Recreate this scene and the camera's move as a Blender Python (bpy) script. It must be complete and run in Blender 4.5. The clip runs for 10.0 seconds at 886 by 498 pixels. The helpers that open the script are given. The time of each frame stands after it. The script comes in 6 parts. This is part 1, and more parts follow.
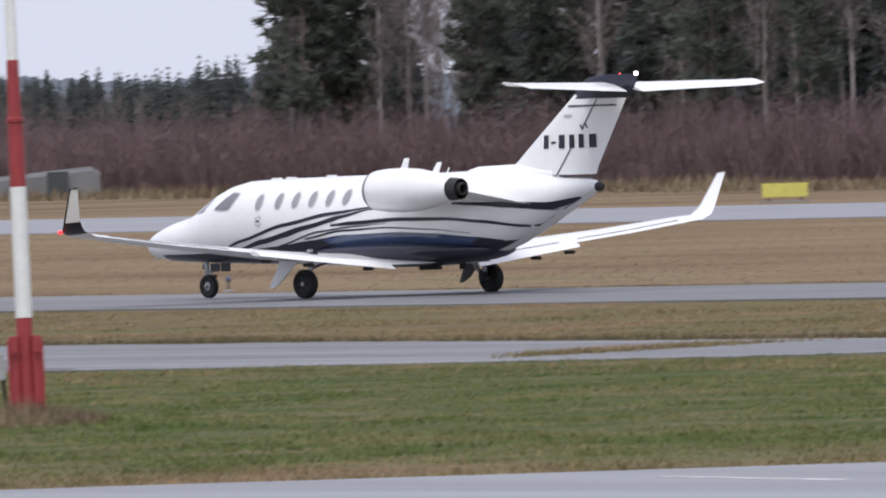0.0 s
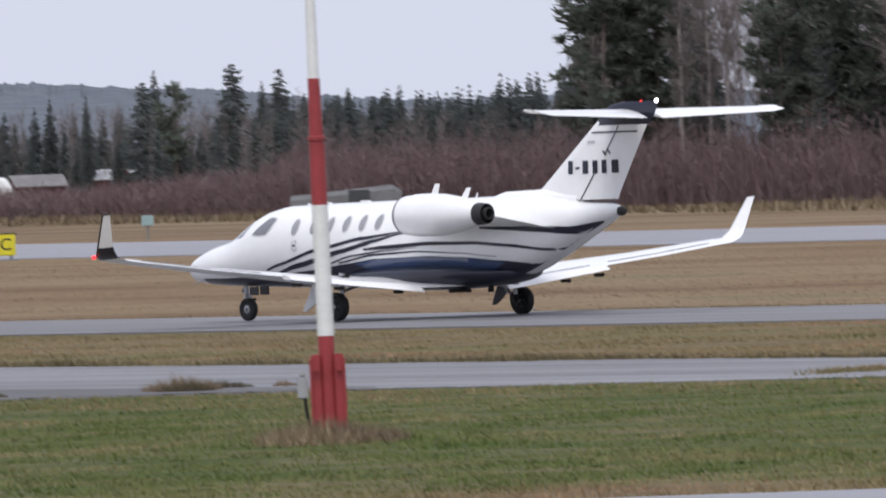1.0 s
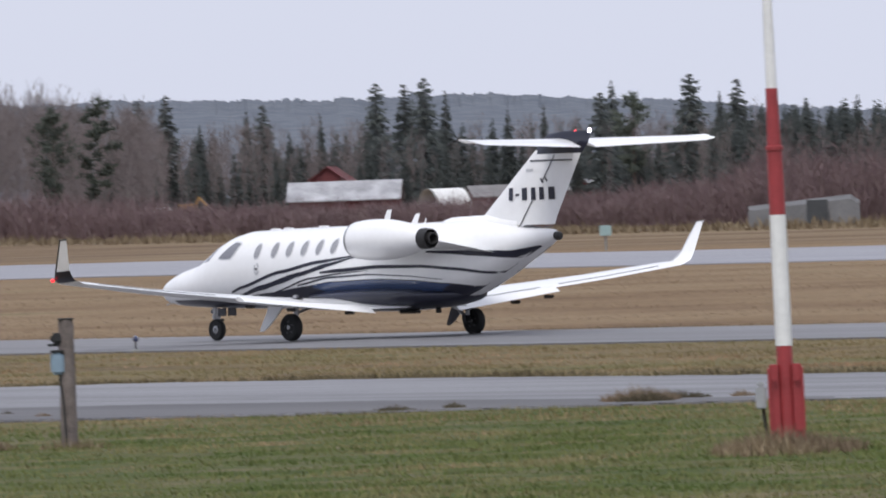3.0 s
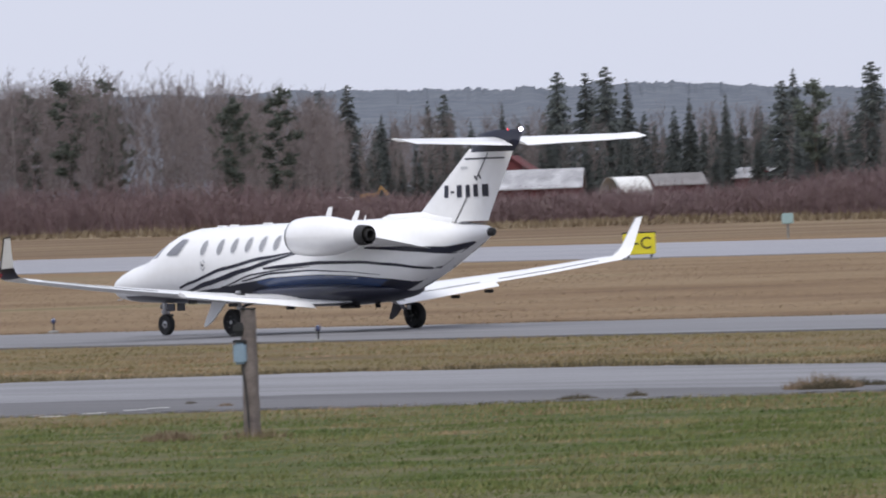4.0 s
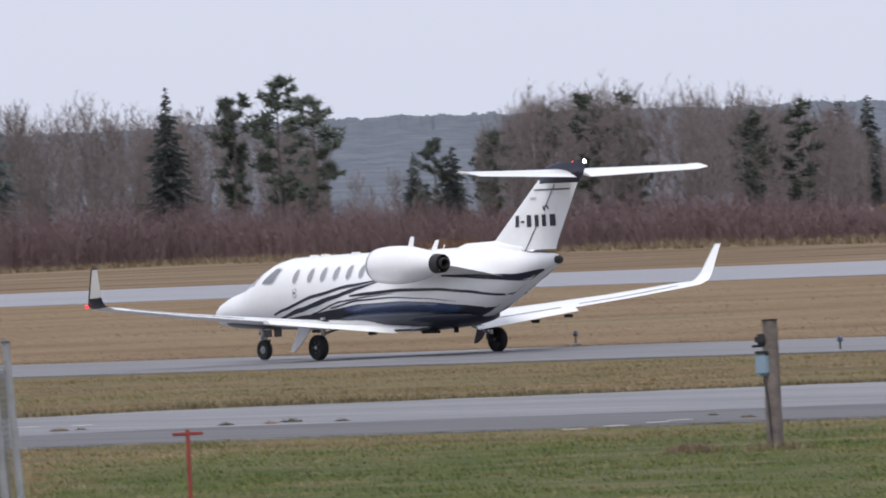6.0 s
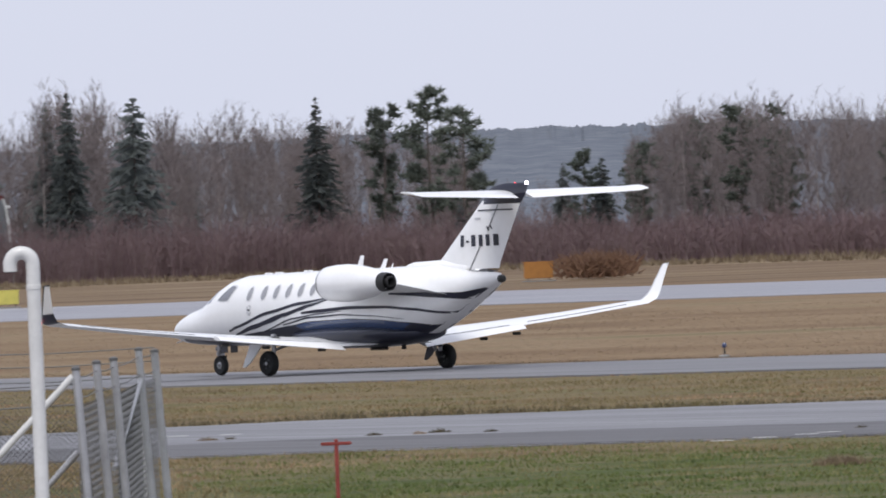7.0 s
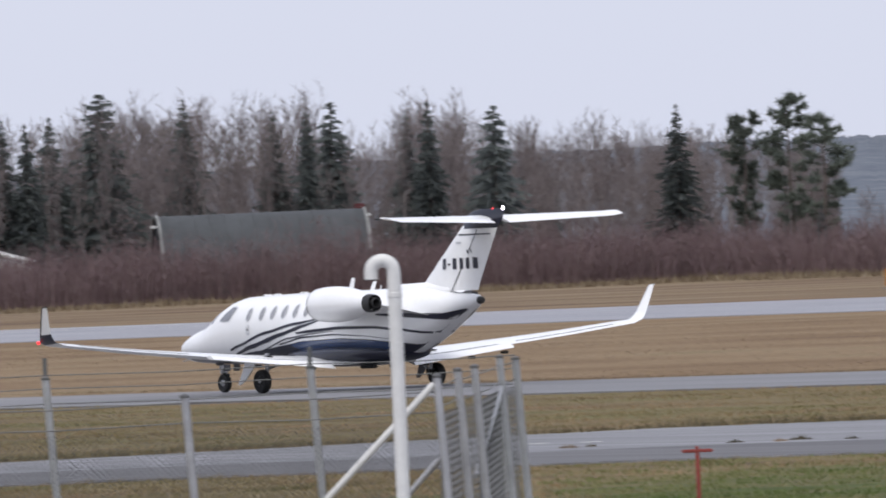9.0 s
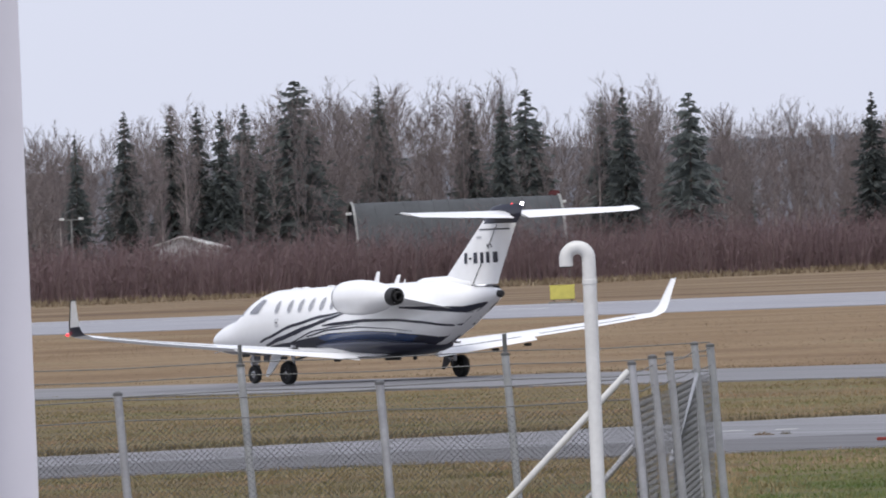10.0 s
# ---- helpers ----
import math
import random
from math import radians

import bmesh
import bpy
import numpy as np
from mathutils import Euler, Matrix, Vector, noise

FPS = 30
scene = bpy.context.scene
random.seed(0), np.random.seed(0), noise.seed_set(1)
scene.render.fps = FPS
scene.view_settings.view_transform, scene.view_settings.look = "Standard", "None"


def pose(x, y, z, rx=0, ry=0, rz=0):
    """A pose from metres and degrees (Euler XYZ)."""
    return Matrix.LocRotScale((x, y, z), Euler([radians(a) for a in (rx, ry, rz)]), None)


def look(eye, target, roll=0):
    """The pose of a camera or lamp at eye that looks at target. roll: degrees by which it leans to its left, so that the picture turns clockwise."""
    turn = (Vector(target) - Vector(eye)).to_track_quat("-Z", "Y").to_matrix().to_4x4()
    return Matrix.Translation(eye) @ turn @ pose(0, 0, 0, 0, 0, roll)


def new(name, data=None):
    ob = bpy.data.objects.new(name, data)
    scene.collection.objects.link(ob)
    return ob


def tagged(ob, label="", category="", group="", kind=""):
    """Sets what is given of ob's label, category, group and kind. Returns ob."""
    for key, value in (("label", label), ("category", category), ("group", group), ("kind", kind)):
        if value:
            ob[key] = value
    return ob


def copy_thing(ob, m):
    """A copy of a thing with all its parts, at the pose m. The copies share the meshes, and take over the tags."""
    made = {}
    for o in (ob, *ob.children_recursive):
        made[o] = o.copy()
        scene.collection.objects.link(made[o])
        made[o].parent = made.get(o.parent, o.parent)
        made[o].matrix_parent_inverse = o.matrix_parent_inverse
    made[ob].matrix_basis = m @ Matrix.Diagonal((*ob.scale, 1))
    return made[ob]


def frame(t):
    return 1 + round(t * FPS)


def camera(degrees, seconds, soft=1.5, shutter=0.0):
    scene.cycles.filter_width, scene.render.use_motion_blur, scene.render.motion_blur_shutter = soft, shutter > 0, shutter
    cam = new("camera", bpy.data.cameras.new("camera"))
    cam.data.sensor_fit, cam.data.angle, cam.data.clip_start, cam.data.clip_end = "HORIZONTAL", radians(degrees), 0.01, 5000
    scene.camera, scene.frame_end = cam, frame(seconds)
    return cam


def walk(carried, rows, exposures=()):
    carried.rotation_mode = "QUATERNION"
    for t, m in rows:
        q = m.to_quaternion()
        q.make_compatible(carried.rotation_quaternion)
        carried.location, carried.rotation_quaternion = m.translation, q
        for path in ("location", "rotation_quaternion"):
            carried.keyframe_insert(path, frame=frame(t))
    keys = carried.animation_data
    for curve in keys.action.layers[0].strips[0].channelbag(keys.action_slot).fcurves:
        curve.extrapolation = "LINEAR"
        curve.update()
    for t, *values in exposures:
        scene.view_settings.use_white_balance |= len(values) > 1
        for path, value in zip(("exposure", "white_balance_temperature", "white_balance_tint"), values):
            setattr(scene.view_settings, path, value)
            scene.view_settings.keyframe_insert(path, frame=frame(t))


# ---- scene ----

# ================= camera =================
EYE_Z = 3.0
cam = camera(4.25, 10.0, soft=1.8, shutter=0.4)
# seconds, yaw, pitch, lean of the horizon (degrees)
PAN = [
    (0, 45.4155, -0.5532, 1.720), (0.5, 46.1856, -0.6357, 1.811), (1, 46.8594, -0.4237, 1.893),
    (1.5, 47.3714, -0.2709, 1.984), (2, 47.9971, -0.3981, 2.051), (2.5, 48.4916, -0.5524, 2.103),
    (2.7, 48.7083, -0.4454, 2.020), (3.8, 49.7787, -0.2700, 2.157), (4, 49.9290, -0.3242, 2.184),
    (4.5, 50.5259, -0.3784, 2.404), (5, 51.0572, -0.3383, 2.528), (5.5, 51.7776, -0.2487, 2.521),
    (5.7, 52.0832, -0.2146, 2.552), (6.8, 52.9996, -0.0772, 2.600), (7, 53.1388, -0.0806, 2.399),
    (7.5, 53.4443, -0.0980, 2.193), (8, 53.8887, -0.1106, 2.163), (8.5, 54.3065, -0.0659, 2.347),
    (9, 54.8667, 0.0282, 2.493), (9.5, 55.5070, 0.0401, 2.426), (10, 55.8045, 0.0055, 2.425),
]
walk(cam, [(t, pose(0, 0, EYE_Z, 90 + p, 0, y) @ pose(0, 0, 0, 0, 0, -r)) for t, y, p, r in PAN], exposures=[(0, 0.08), (0.5, 0.11), (1, 0.02), (9, 0.03), (10, 0.08)])

# ================= world and sun =================
SUN_EL, SUN_AZ = radians(61), radians(144)
world = bpy.data.worlds.new("overcast")
scene.world = world
world.use_nodes = True
wn, wl = world.node_tree.nodes, world.node_tree.links
wn.clear()
sky = wn.new("ShaderNodeTexSky")
sky.sky_type = "NISHITA"
sky.sun_disc = False
sky.sun_elevation, sky.sun_rotation = SUN_EL, SUN_AZ
sky.air_density, sky.dust_density, sky.ozone_density = 1.0, 3.0, 1.5
veil = wn.new("ShaderNodeMixRGB")
veil.inputs[0].default_value = 0.86
veil.inputs[2].default_value = (7.55, 7.9, 9.45, 1)
wl.new(sky.outputs[0], veil.inputs[1])
bg = wn.new("ShaderNodeBackground")
bg.inputs[1].default_value = 0.1
wl.new(veil.outputs[0], bg.inputs[0])
wo = wn.new("ShaderNodeOutputWorld")
wl.new(bg.outputs[0], wo.inputs[0])

sun = new("sun", bpy.data.lights.new("sun", "SUN"))
sun.data.energy, sun.data.angle, sun.data.color = 2.15, radians(30), (1.0, 0.98, 0.95)
sun.matrix_world = look((55, -75, 170), (0, 0, 0))


# ================= materials =================
def material(name, rough=0.6, metal=0.0, coat=0.0):
    m = bpy.data.materials.new(name)
    m.use_nodes = True
    b = m.node_tree.nodes["Principled BSDF"]
    b.inputs["Roughness"].default_value = rough
    b.inputs["Metallic"].default_value = metal
    b.inputs["Coat Weight"].default_value = coat
    return m, m.node_tree.nodes, m.node_tree.links, b


def noise_ramp(ns, ls, coord, scale, stops, detail=6.0, stretch=None, distort=0.0):
    """Colours chosen by a noise; returns the colour output."""
    n = ns.new("ShaderNodeTexNoise")
    n.inputs["Scale"].default_value, n.inputs["Detail"].default_value = scale, detail
    n.inputs["Distortion"].default_value = distort
    if stretch:
        mp = ns.new("ShaderNodeMapping")
        mp.inputs["Scale"].default_value = stretch
        ls.new(coord, mp.inputs[0])
        coord = mp.outputs[0]
    ls.new(coord, n.inputs["Vector"])
    r = ns.new("ShaderNodeValToRGB")
    e = r.color_ramp.elements
    while len(e) < len(stops):
        e.new(0.5)
    for el, (p, c) in zip(e, stops):
        el.position, el.color = p, (*c, 1)
    ls.new(n.outputs[0], r.inputs[0])
    return r.outputs[0]


def mix(ns, ls, kind, fac, a, b):
    m = ns.new("ShaderNodeMixRGB")
    m.blend_type = kind
    for s, v in zip(m.inputs, (fac, a, b)):
        if isinstance(v, (int, float)):
            s.default_value = v
        elif isinstance(v, tuple):
            s.default_value = (*v, 1)
        else:
            ls.new(v, s)
    return m.outputs[0]


def bump(ns, ls, b, coord, scale, dist, strength=0.4):
    n = ns.new("ShaderNodeTexNoise")
    n.inputs["Scale"].default_value, n.inputs["Detail"].default_value = scale, 5
    ls.new(coord, n.inputs["Vector"])
    bp = ns.new("ShaderNodeBump")
    bp.inputs["Distance"].default_value, bp.inputs["Strength"].default_value = dist, strength
    ls.new(n.outputs[0], bp.inputs["Height"])
    ls.new(bp.outputs[0], b.inputs["Normal"])


def plain(name, colour, rough=0.5, metal=0.0, coat=0.0, vary=0.12, scale=3.0, relief=0.0):
    """One colour with soft stains at two scales."""
    m, ns, ls, b = material(name, rough, metal, coat)
    tc = ns.new("ShaderNodeTexCoord").outputs["Object"]
    lo = tuple(c * (1 - vary) for c in colour)
    hi = tuple(min(1, c * (1 + vary * 0.5)) for c in colour)
    a = noise_ramp(ns, ls, tc, scale, [(0.3, lo), (0.7, hi)])
    g = noise_ramp(ns, ls, tc, scale * 9, [(0.35, (1 - vary * 0.5,) * 3), (0.6, (1, 1, 1))])
    ls.new(mix(ns, ls, "MULTIPLY", 1.0, a, g), b.inputs["Base Color"])
    if relief:
        bump(ns, ls, b, tc, scale * 14, relief)
    return m


def glow(name, colour, strength):
    m, ns, ls, b = material(name, 0.3)
    b.inputs["Base Color"].default_value = (*colour, 1)
    b.inputs["Emission Color"].default_value = (*colour, 1)
    b.inputs["Emission Strength"].default_value = strength
    return m


def island(name, stops, rough=0.8, thin=0.0):
    """Each loose piece takes its own tone; thin pieces let part of the light through."""
    m, ns, ls, b = material(name, rough)
    geo = ns.new("ShaderNodeNewGeometry")
    info = ns.new("ShaderNodeObjectInfo")
    r = ns.new("ShaderNodeValToRGB")
    e = r.color_ramp.elements
    while len(e) < len(stops):
        e.new(0.5)
    for el, (p, c) in zip(e, stops):
        el.position, el.color = p, (*c, 1)
    ls.new(geo.outputs["Random Per Island"], r.inputs[0])
    t = ns.new("ShaderNodeMapRange")
    t.inputs[3].default_value, t.inputs[4].default_value = 0.72, 1.2
    ls.new(info.outputs["Random"], t.inputs[0])
    tone = mix(ns, ls, "MULTIPLY", 1.0, r.outputs[0], t.outputs[0])
    ls.new(tone, b.inputs["Base Color"])
    if thin:
        tr, mx = ns.new("ShaderNodeBsdfTranslucent"), ns.new("ShaderNodeMixShader")
        ls.new(tone, tr.inputs[0])
        mx.inputs[0].default_value = thin
        ls.new(b.outputs[0], mx.inputs[1])
        ls.new(tr.outputs[0], mx.inputs[2])
        ls.new(mx.outputs[0], ns["Material Output"].inputs[0])
    return m


M_WHITE = plain("aircraft_white", (0.86, 0.86, 0.86), 0.28, 0, 0.5, 0.05, 0.8)
M_NAVY = plain("aircraft_navy", (0.009, 0.011, 0.028), 0.30, 0, 0.25, 0.15, 0.8)
M_BLUE = plain("aircraft_blue", (0.042, 0.070, 0.155), 0.22, 0, 0.5, 0.12, 0.8)
M_SEAM = plain("seam_grey", (0.10, 0.10, 0.11), 0.6)
M_GREYP = plain("pale_grey_paint", (0.55, 0.56, 0.58), 0.4)
M_BLACK = plain("soot_black", (0.018, 0.017, 0.017), 0.55)
M_RUBBER = plain("tyre_rubber", (0.016, 0.016, 0.016), 0.75, vary=0.3, scale=6)
M_STEEL = plain("brushed_steel", (0.42, 0.42, 0.43), 0.35, 0.9)
# pane grey is lightened to imitate sky mirrored in the glass
M_PANE = plain("window_pane", (0.30, 0.30, 0.32), 0.08, 0, 1.0, 0.1)
M_PANE_D = plain("windscreen_pane", (0.17, 0.17, 0.19), 0.06, 0, 1.0, 0.1)
M_RED_LAMP = glow("red_lamp", (1.0, 0.04, 0.05), 1.4)
M_STROBE = glow("white_strobe", (1.0, 0.86, 1.0), 12.0)


def m_ground():
    m, ns, ls, b = material("grassland", 0.95)
    b.inputs["Specular IOR Level"].default_value = 0.1
    geo = ns.new("ShaderNodeNewGeometry")
    pos = geo.outputs["Position"]
    sep = ns.new("ShaderNodeSeparateXYZ")
    ls.new(pos, sep.inputs[0])
    green = noise_ramp(ns, ls, pos, 0.55, [(0.30, (0.050, 0.068, 0.020)), (0.46, (0.080, 0.098, 0.032)), (0.56, (0.110, 0.108, 0.050)), (0.72, (0.165, 0.135, 0.080))], 10, (1.0, 0.9, 1))
    tan = noise_ramp(ns, ls, pos, 0.11, [(0.28, (0.150, 0.098, 0.058)), (0.45, (0.208, 0.142, 0.084)), (0.6, (0.245, 0.178, 0.110)), (0.75, (0.165, 0.140, 0.074))], 5, (0.45, 0.9, 1))
    verge = noise_ramp(ns, ls, pos, 0.25, [(0.3, (0.115, 0.086, 0.047)), (0.5, (0.182, 0.140, 0.078)), (0.65, (0.132, 0.125, 0.056)), (0.8, (0.225, 0.172, 0.104))], 9, (0.35, 1.3, 1))
    rough = noise_ramp(ns, ls, pos, 0.08, [(0.3, (0.115, 0.070, 0.046)), (0.5, (0.185, 0.130, 0.080)), (0.7, (0.265, 0.205, 0.135))], 9, (0.3, 1.0, 1))
    wob = ns.new("ShaderNodeTexNoise")
    wob.inputs["Scale"].default_value = 0.25
    ls.new(pos, wob.inputs["Vector"])
    add = ns.new("ShaderNodeMath")
    add.operation = "MULTIPLY_ADD"
    ls.new(wob.outputs[0], add.inputs[0])
    add.inputs[1].default_value = 6.0
    ls.new(sep.outputs[1], add.inputs[2])

    def edge(a, c):
        r = ns.new("ShaderNodeMapRange")
        r.inputs[1].default_value, r.inputs[2].default_value = a, c
        ls.new(add.outputs[0], r.inputs[0])
        return r.outputs[0]
    ax = ns.new("ShaderNodeMath")
    ax.operation = "MULTIPLY_ADD"
    ls.new(wob.outputs[0], ax.inputs[0])
    ax.inputs[1].default_value = -10.0
    ls.new(sep.outputs[0], ax.inputs[2])
    side = ns.new("ShaderNodeMapRange")
    side.inputs[1].default_value, side.inputs[2].default_value = -122.0, -132.0
    ls.new(ax.outputs[0], side.inputs[0])
    green = mix(ns, ls, "MIX", side.outputs[0], green, verge)
    # browner turf beside the apron
    slant = ns.new("ShaderNodeVectorMath")
    slant.operation = "DOT_PRODUCT"
    ls.new(pos, slant.inputs[0])
    slant.inputs[1].default_value = (-0.72, 0.70, 0)
    near = ns.new("ShaderNodeMapRange")
    near.inputs[1].default_value, near.inputs[2].default_value = 114.0, 107.0
    ls.new(slant.outputs[1], near.inputs[0])
    green = mix(ns, ls, "MIX", near.outputs[0], green, verge)
    col = mix(ns, ls, "MIX", edge(112, 120), green, verge)
    col = mix(ns, ls, "MIX", edge(152, 158), col, tan)
    col = mix(ns, ls, "MIX", edge(345, 375), col, rough)
    fine = noise_ramp(ns, ls, pos, 3.5, [(0.3, (0.60,) * 3), (0.5, (0.88,) * 3), (0.7, (1.12,) * 3)], 9)
    ls.new(mix(ns, ls, "MULTIPLY", 1.0, col, fine), b.inputs["Base Color"])
    bump(ns, ls, b, pos, 3.0, 0.05, 0.35)
    return m


def m_asphalt(name, base, streak):
    m, ns, ls, b = material(name, 0.62)
    b.inputs["Specular IOR Level"].default_value = 0.45
    pos = ns.new("ShaderNodeNewGeometry").outputs["Position"]
    lo = tuple(c * 0.72 for c in base)
    hi = tuple(c * 1.18 for c in base)
    a = noise_ramp(ns, ls, pos, 0.5, [(0.3, lo), (0.55, base), (0.75, hi)], 8, (0.12, 1.0, 1))
    g = noise_ramp(ns, ls, pos, 30, [(0.3, (0.82,) * 3), (0.7, (1.1,) * 3)], 3)
    s = noise_ramp(ns, ls, pos, 1.0, [(0.45, (1, 1, 1)), (0.62, (streak,) * 3)], 4, (0.02, 1.6, 1))
    ls.new(mix(ns, ls, "MULTIPLY", 1.0, mix(ns, ls, "MULTIPLY", 1.0, a, g), s), b.inputs["Base Color"])
    bump(ns, ls, b, pos, 25, 0.01, 0.3)
    return m


M_GROUND = m_ground()
M_TAXI = m_asphalt("taxiway_asphalt", (0.175, 0.172, 0.18), 0.85)
M_RUNWAY = m_asphalt("runway_asphalt", (0.27, 0.27, 0.295), 0.93)
M_ROAD = m_asphalt("worn_asphalt", (0.215, 0.213, 0.225), 0.72)
M_OLD = m_asphalt("old_asphalt", (0.105, 0.10, 0.103), 0.75)
M_LINE = plain("worn_white_line", (0.68, 0.68, 0.66), 0.7, vary=0.35, scale=1.5)


# ================= building helpers =================
def part(name, bm, mat, parent=None, label="", smooth=True):
    """Links a bmesh as one mesh object."""
    me = bpy.data.meshes.new(name)
    bmesh.ops.recalc_face_normals(bm, faces=bm.faces)
    bm.to_mesh(me)
    bm.free()
    if smooth:
        for p in me.polygons:
            p.use_smooth = True
        me.set_sharp_from_angle(angle=radians(42))
    me.materials.append(mat)
    ob = new(name, me)
    if parent:
        ob.parent = parent
    if label:
        tagged(ob, label)
    return ob


def raw(name, verts, faces, mat, parent=None, label="", smooth=False):
    me = bpy.data.meshes.new(name)
    me.from_pydata(verts, [], faces)
    me.update()
    if smooth:
        for p in me.polygons:
            p.use_smooth = True
    me.materials.append(mat)
    ob = new(name, me)
    if parent:
        ob.parent = parent
    if label:
        tagged(ob, label)
    return ob


def thing(name, m, label, category, group=""):
    ob = new(name)
    ob.empty_display_size = 0.3
    ob.matrix_basis = m
    return tagged(ob, label, category, group)


def loft(rings, bm=None, cap=True):
    bm = bm or bmesh.new()
    vs = [[bm.verts.new(p) for p in r] for r in rings]
    for a, b in zip(vs, vs[1:]):
        n = len(a)
        for i in range(n):
            bm.faces.new((a[i], a[(i + 1) % n], b[(i + 1) % n], b[i]))
    if cap:
        bm.faces.new(vs[0])
        bm.faces.new(vs[-1][::-1])
    return bm


def box(sx, sy, sz, at=(0, 0, 0), bevel=0.0, bm=None):
    bm = bm or bmesh.new()
    r = bmesh.ops.create_cube(bm, size=1, matrix=Matrix.Translation(at) @ Matrix.Diagonal((sx, sy, sz, 1)))
    if bevel:
        es = list({e for v in r["verts"] for e in v.link_edges})
        bmesh.ops.bevel(bm, geom=es, offset=bevel, segments=2, affect="EDGES")
    return bm


def tube(points, radii, n=12, bm=None):
    """A round bar along points."""
    rings = []
    pts = [Vector(p) for p in points]
    side = None
    for i, p in enumerate(pts):
        d = (pts[min(i + 1, len(pts) - 1)] - pts[max(i - 1, 0)]).normalized()
        if side is None:
            side = d.orthogonal().normalized()
        side = (side - d * side.dot(d)).normalized()
        up = d.cross(side)
        r = radii[i] if isinstance(radii, (list, tuple)) else radii
        rings.append([p + (side * math.cos(2 * math.pi * k / n) + up * math.sin(2 * math.pi * k / n)) * r for k in range(n)])
    return loft(rings, bm)


def lathe(profile, axis="y", n=24, bm=None, centre=(0, 0, 0)):
    """profile: (along, radius)."""
    rings = []
    for a, r in profile:
        ring = []
        for k in range(n):
            c, s = r * math.cos(2 * math.pi * k / n), r * math.sin(2 * math.pi * k / n)
            v = {"y": (c, a, s), "x": (a, c, s), "z": (c, s, a)}[axis]
            ring.append(Vector(v) + Vector(centre))
        rings.append(ring)
    return loft(rings, bm)


def polar(az, dist, z=0.0):
    """The place at a bearing (degrees to the left of +y) and distance from the eye."""
    a = radians(az)
    return Vector((-math.sin(a) * dist, math.cos(a) * dist, z))


def lerp(table, x):
    if x <= table[0][0]:
        return table[0][1:]
    for p, q in zip(table, table[1:]):
        if x <= q[0]:
            f = (x - p[0]) / (q[0] - p[0])
            f = f * f * (3 - 2 * f) * 0.4 + f * 0.6
            return tuple(a + (b - a) * f for a, b in zip(p[1:], q[1:]))
    return table[-1][1:]


# ================= ground =================
def ground_z(y):
    """The field dips a little along the taxiway."""
    return lerp([(118, 0.0), (132, -0.055), (172, -0.055), (235, 0.0)], y)[0]


def strip(name, near_rim, far_rim, mat, label, x0=-1500.0, x1=600.0, top=0.03, wob=0.0):
    """A paved band along x between two rims y(x), with slightly ragged edges."""
    bm = bmesh.new()
    rnd = random.Random(name)
    n = 1400
    rows = []
    for i in range(n + 1):
        x = x0 + (x1 - x0) * i / n
        a, b = lerp(near_rim, x)[0] + rnd.uniform(-wob, wob), lerp(far_rim, x)[0] + rnd.uniform(-wob, wob)
        rows.append([bm.verts.new((x, a, -0.2)), bm.verts.new((x, a, top)), bm.verts.new((x, b, top)), bm.verts.new((x, b, -0.2))])
    for p, q in zip(rows, rows[1:]):
        for k in range(3):
            bm.faces.new((p[k], p[k + 1], q[k + 1], q[k]))
    return tagged(part(name, bm, mat, smooth=False), label, kind="structure")


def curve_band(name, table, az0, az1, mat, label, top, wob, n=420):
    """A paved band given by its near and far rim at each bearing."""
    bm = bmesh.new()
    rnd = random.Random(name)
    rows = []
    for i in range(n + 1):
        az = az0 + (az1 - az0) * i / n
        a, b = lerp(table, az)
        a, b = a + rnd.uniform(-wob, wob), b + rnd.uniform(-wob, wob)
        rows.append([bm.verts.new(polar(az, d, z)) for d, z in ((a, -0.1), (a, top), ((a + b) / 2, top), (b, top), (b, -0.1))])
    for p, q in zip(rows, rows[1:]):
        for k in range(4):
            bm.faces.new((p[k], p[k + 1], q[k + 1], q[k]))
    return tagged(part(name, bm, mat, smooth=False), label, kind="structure")


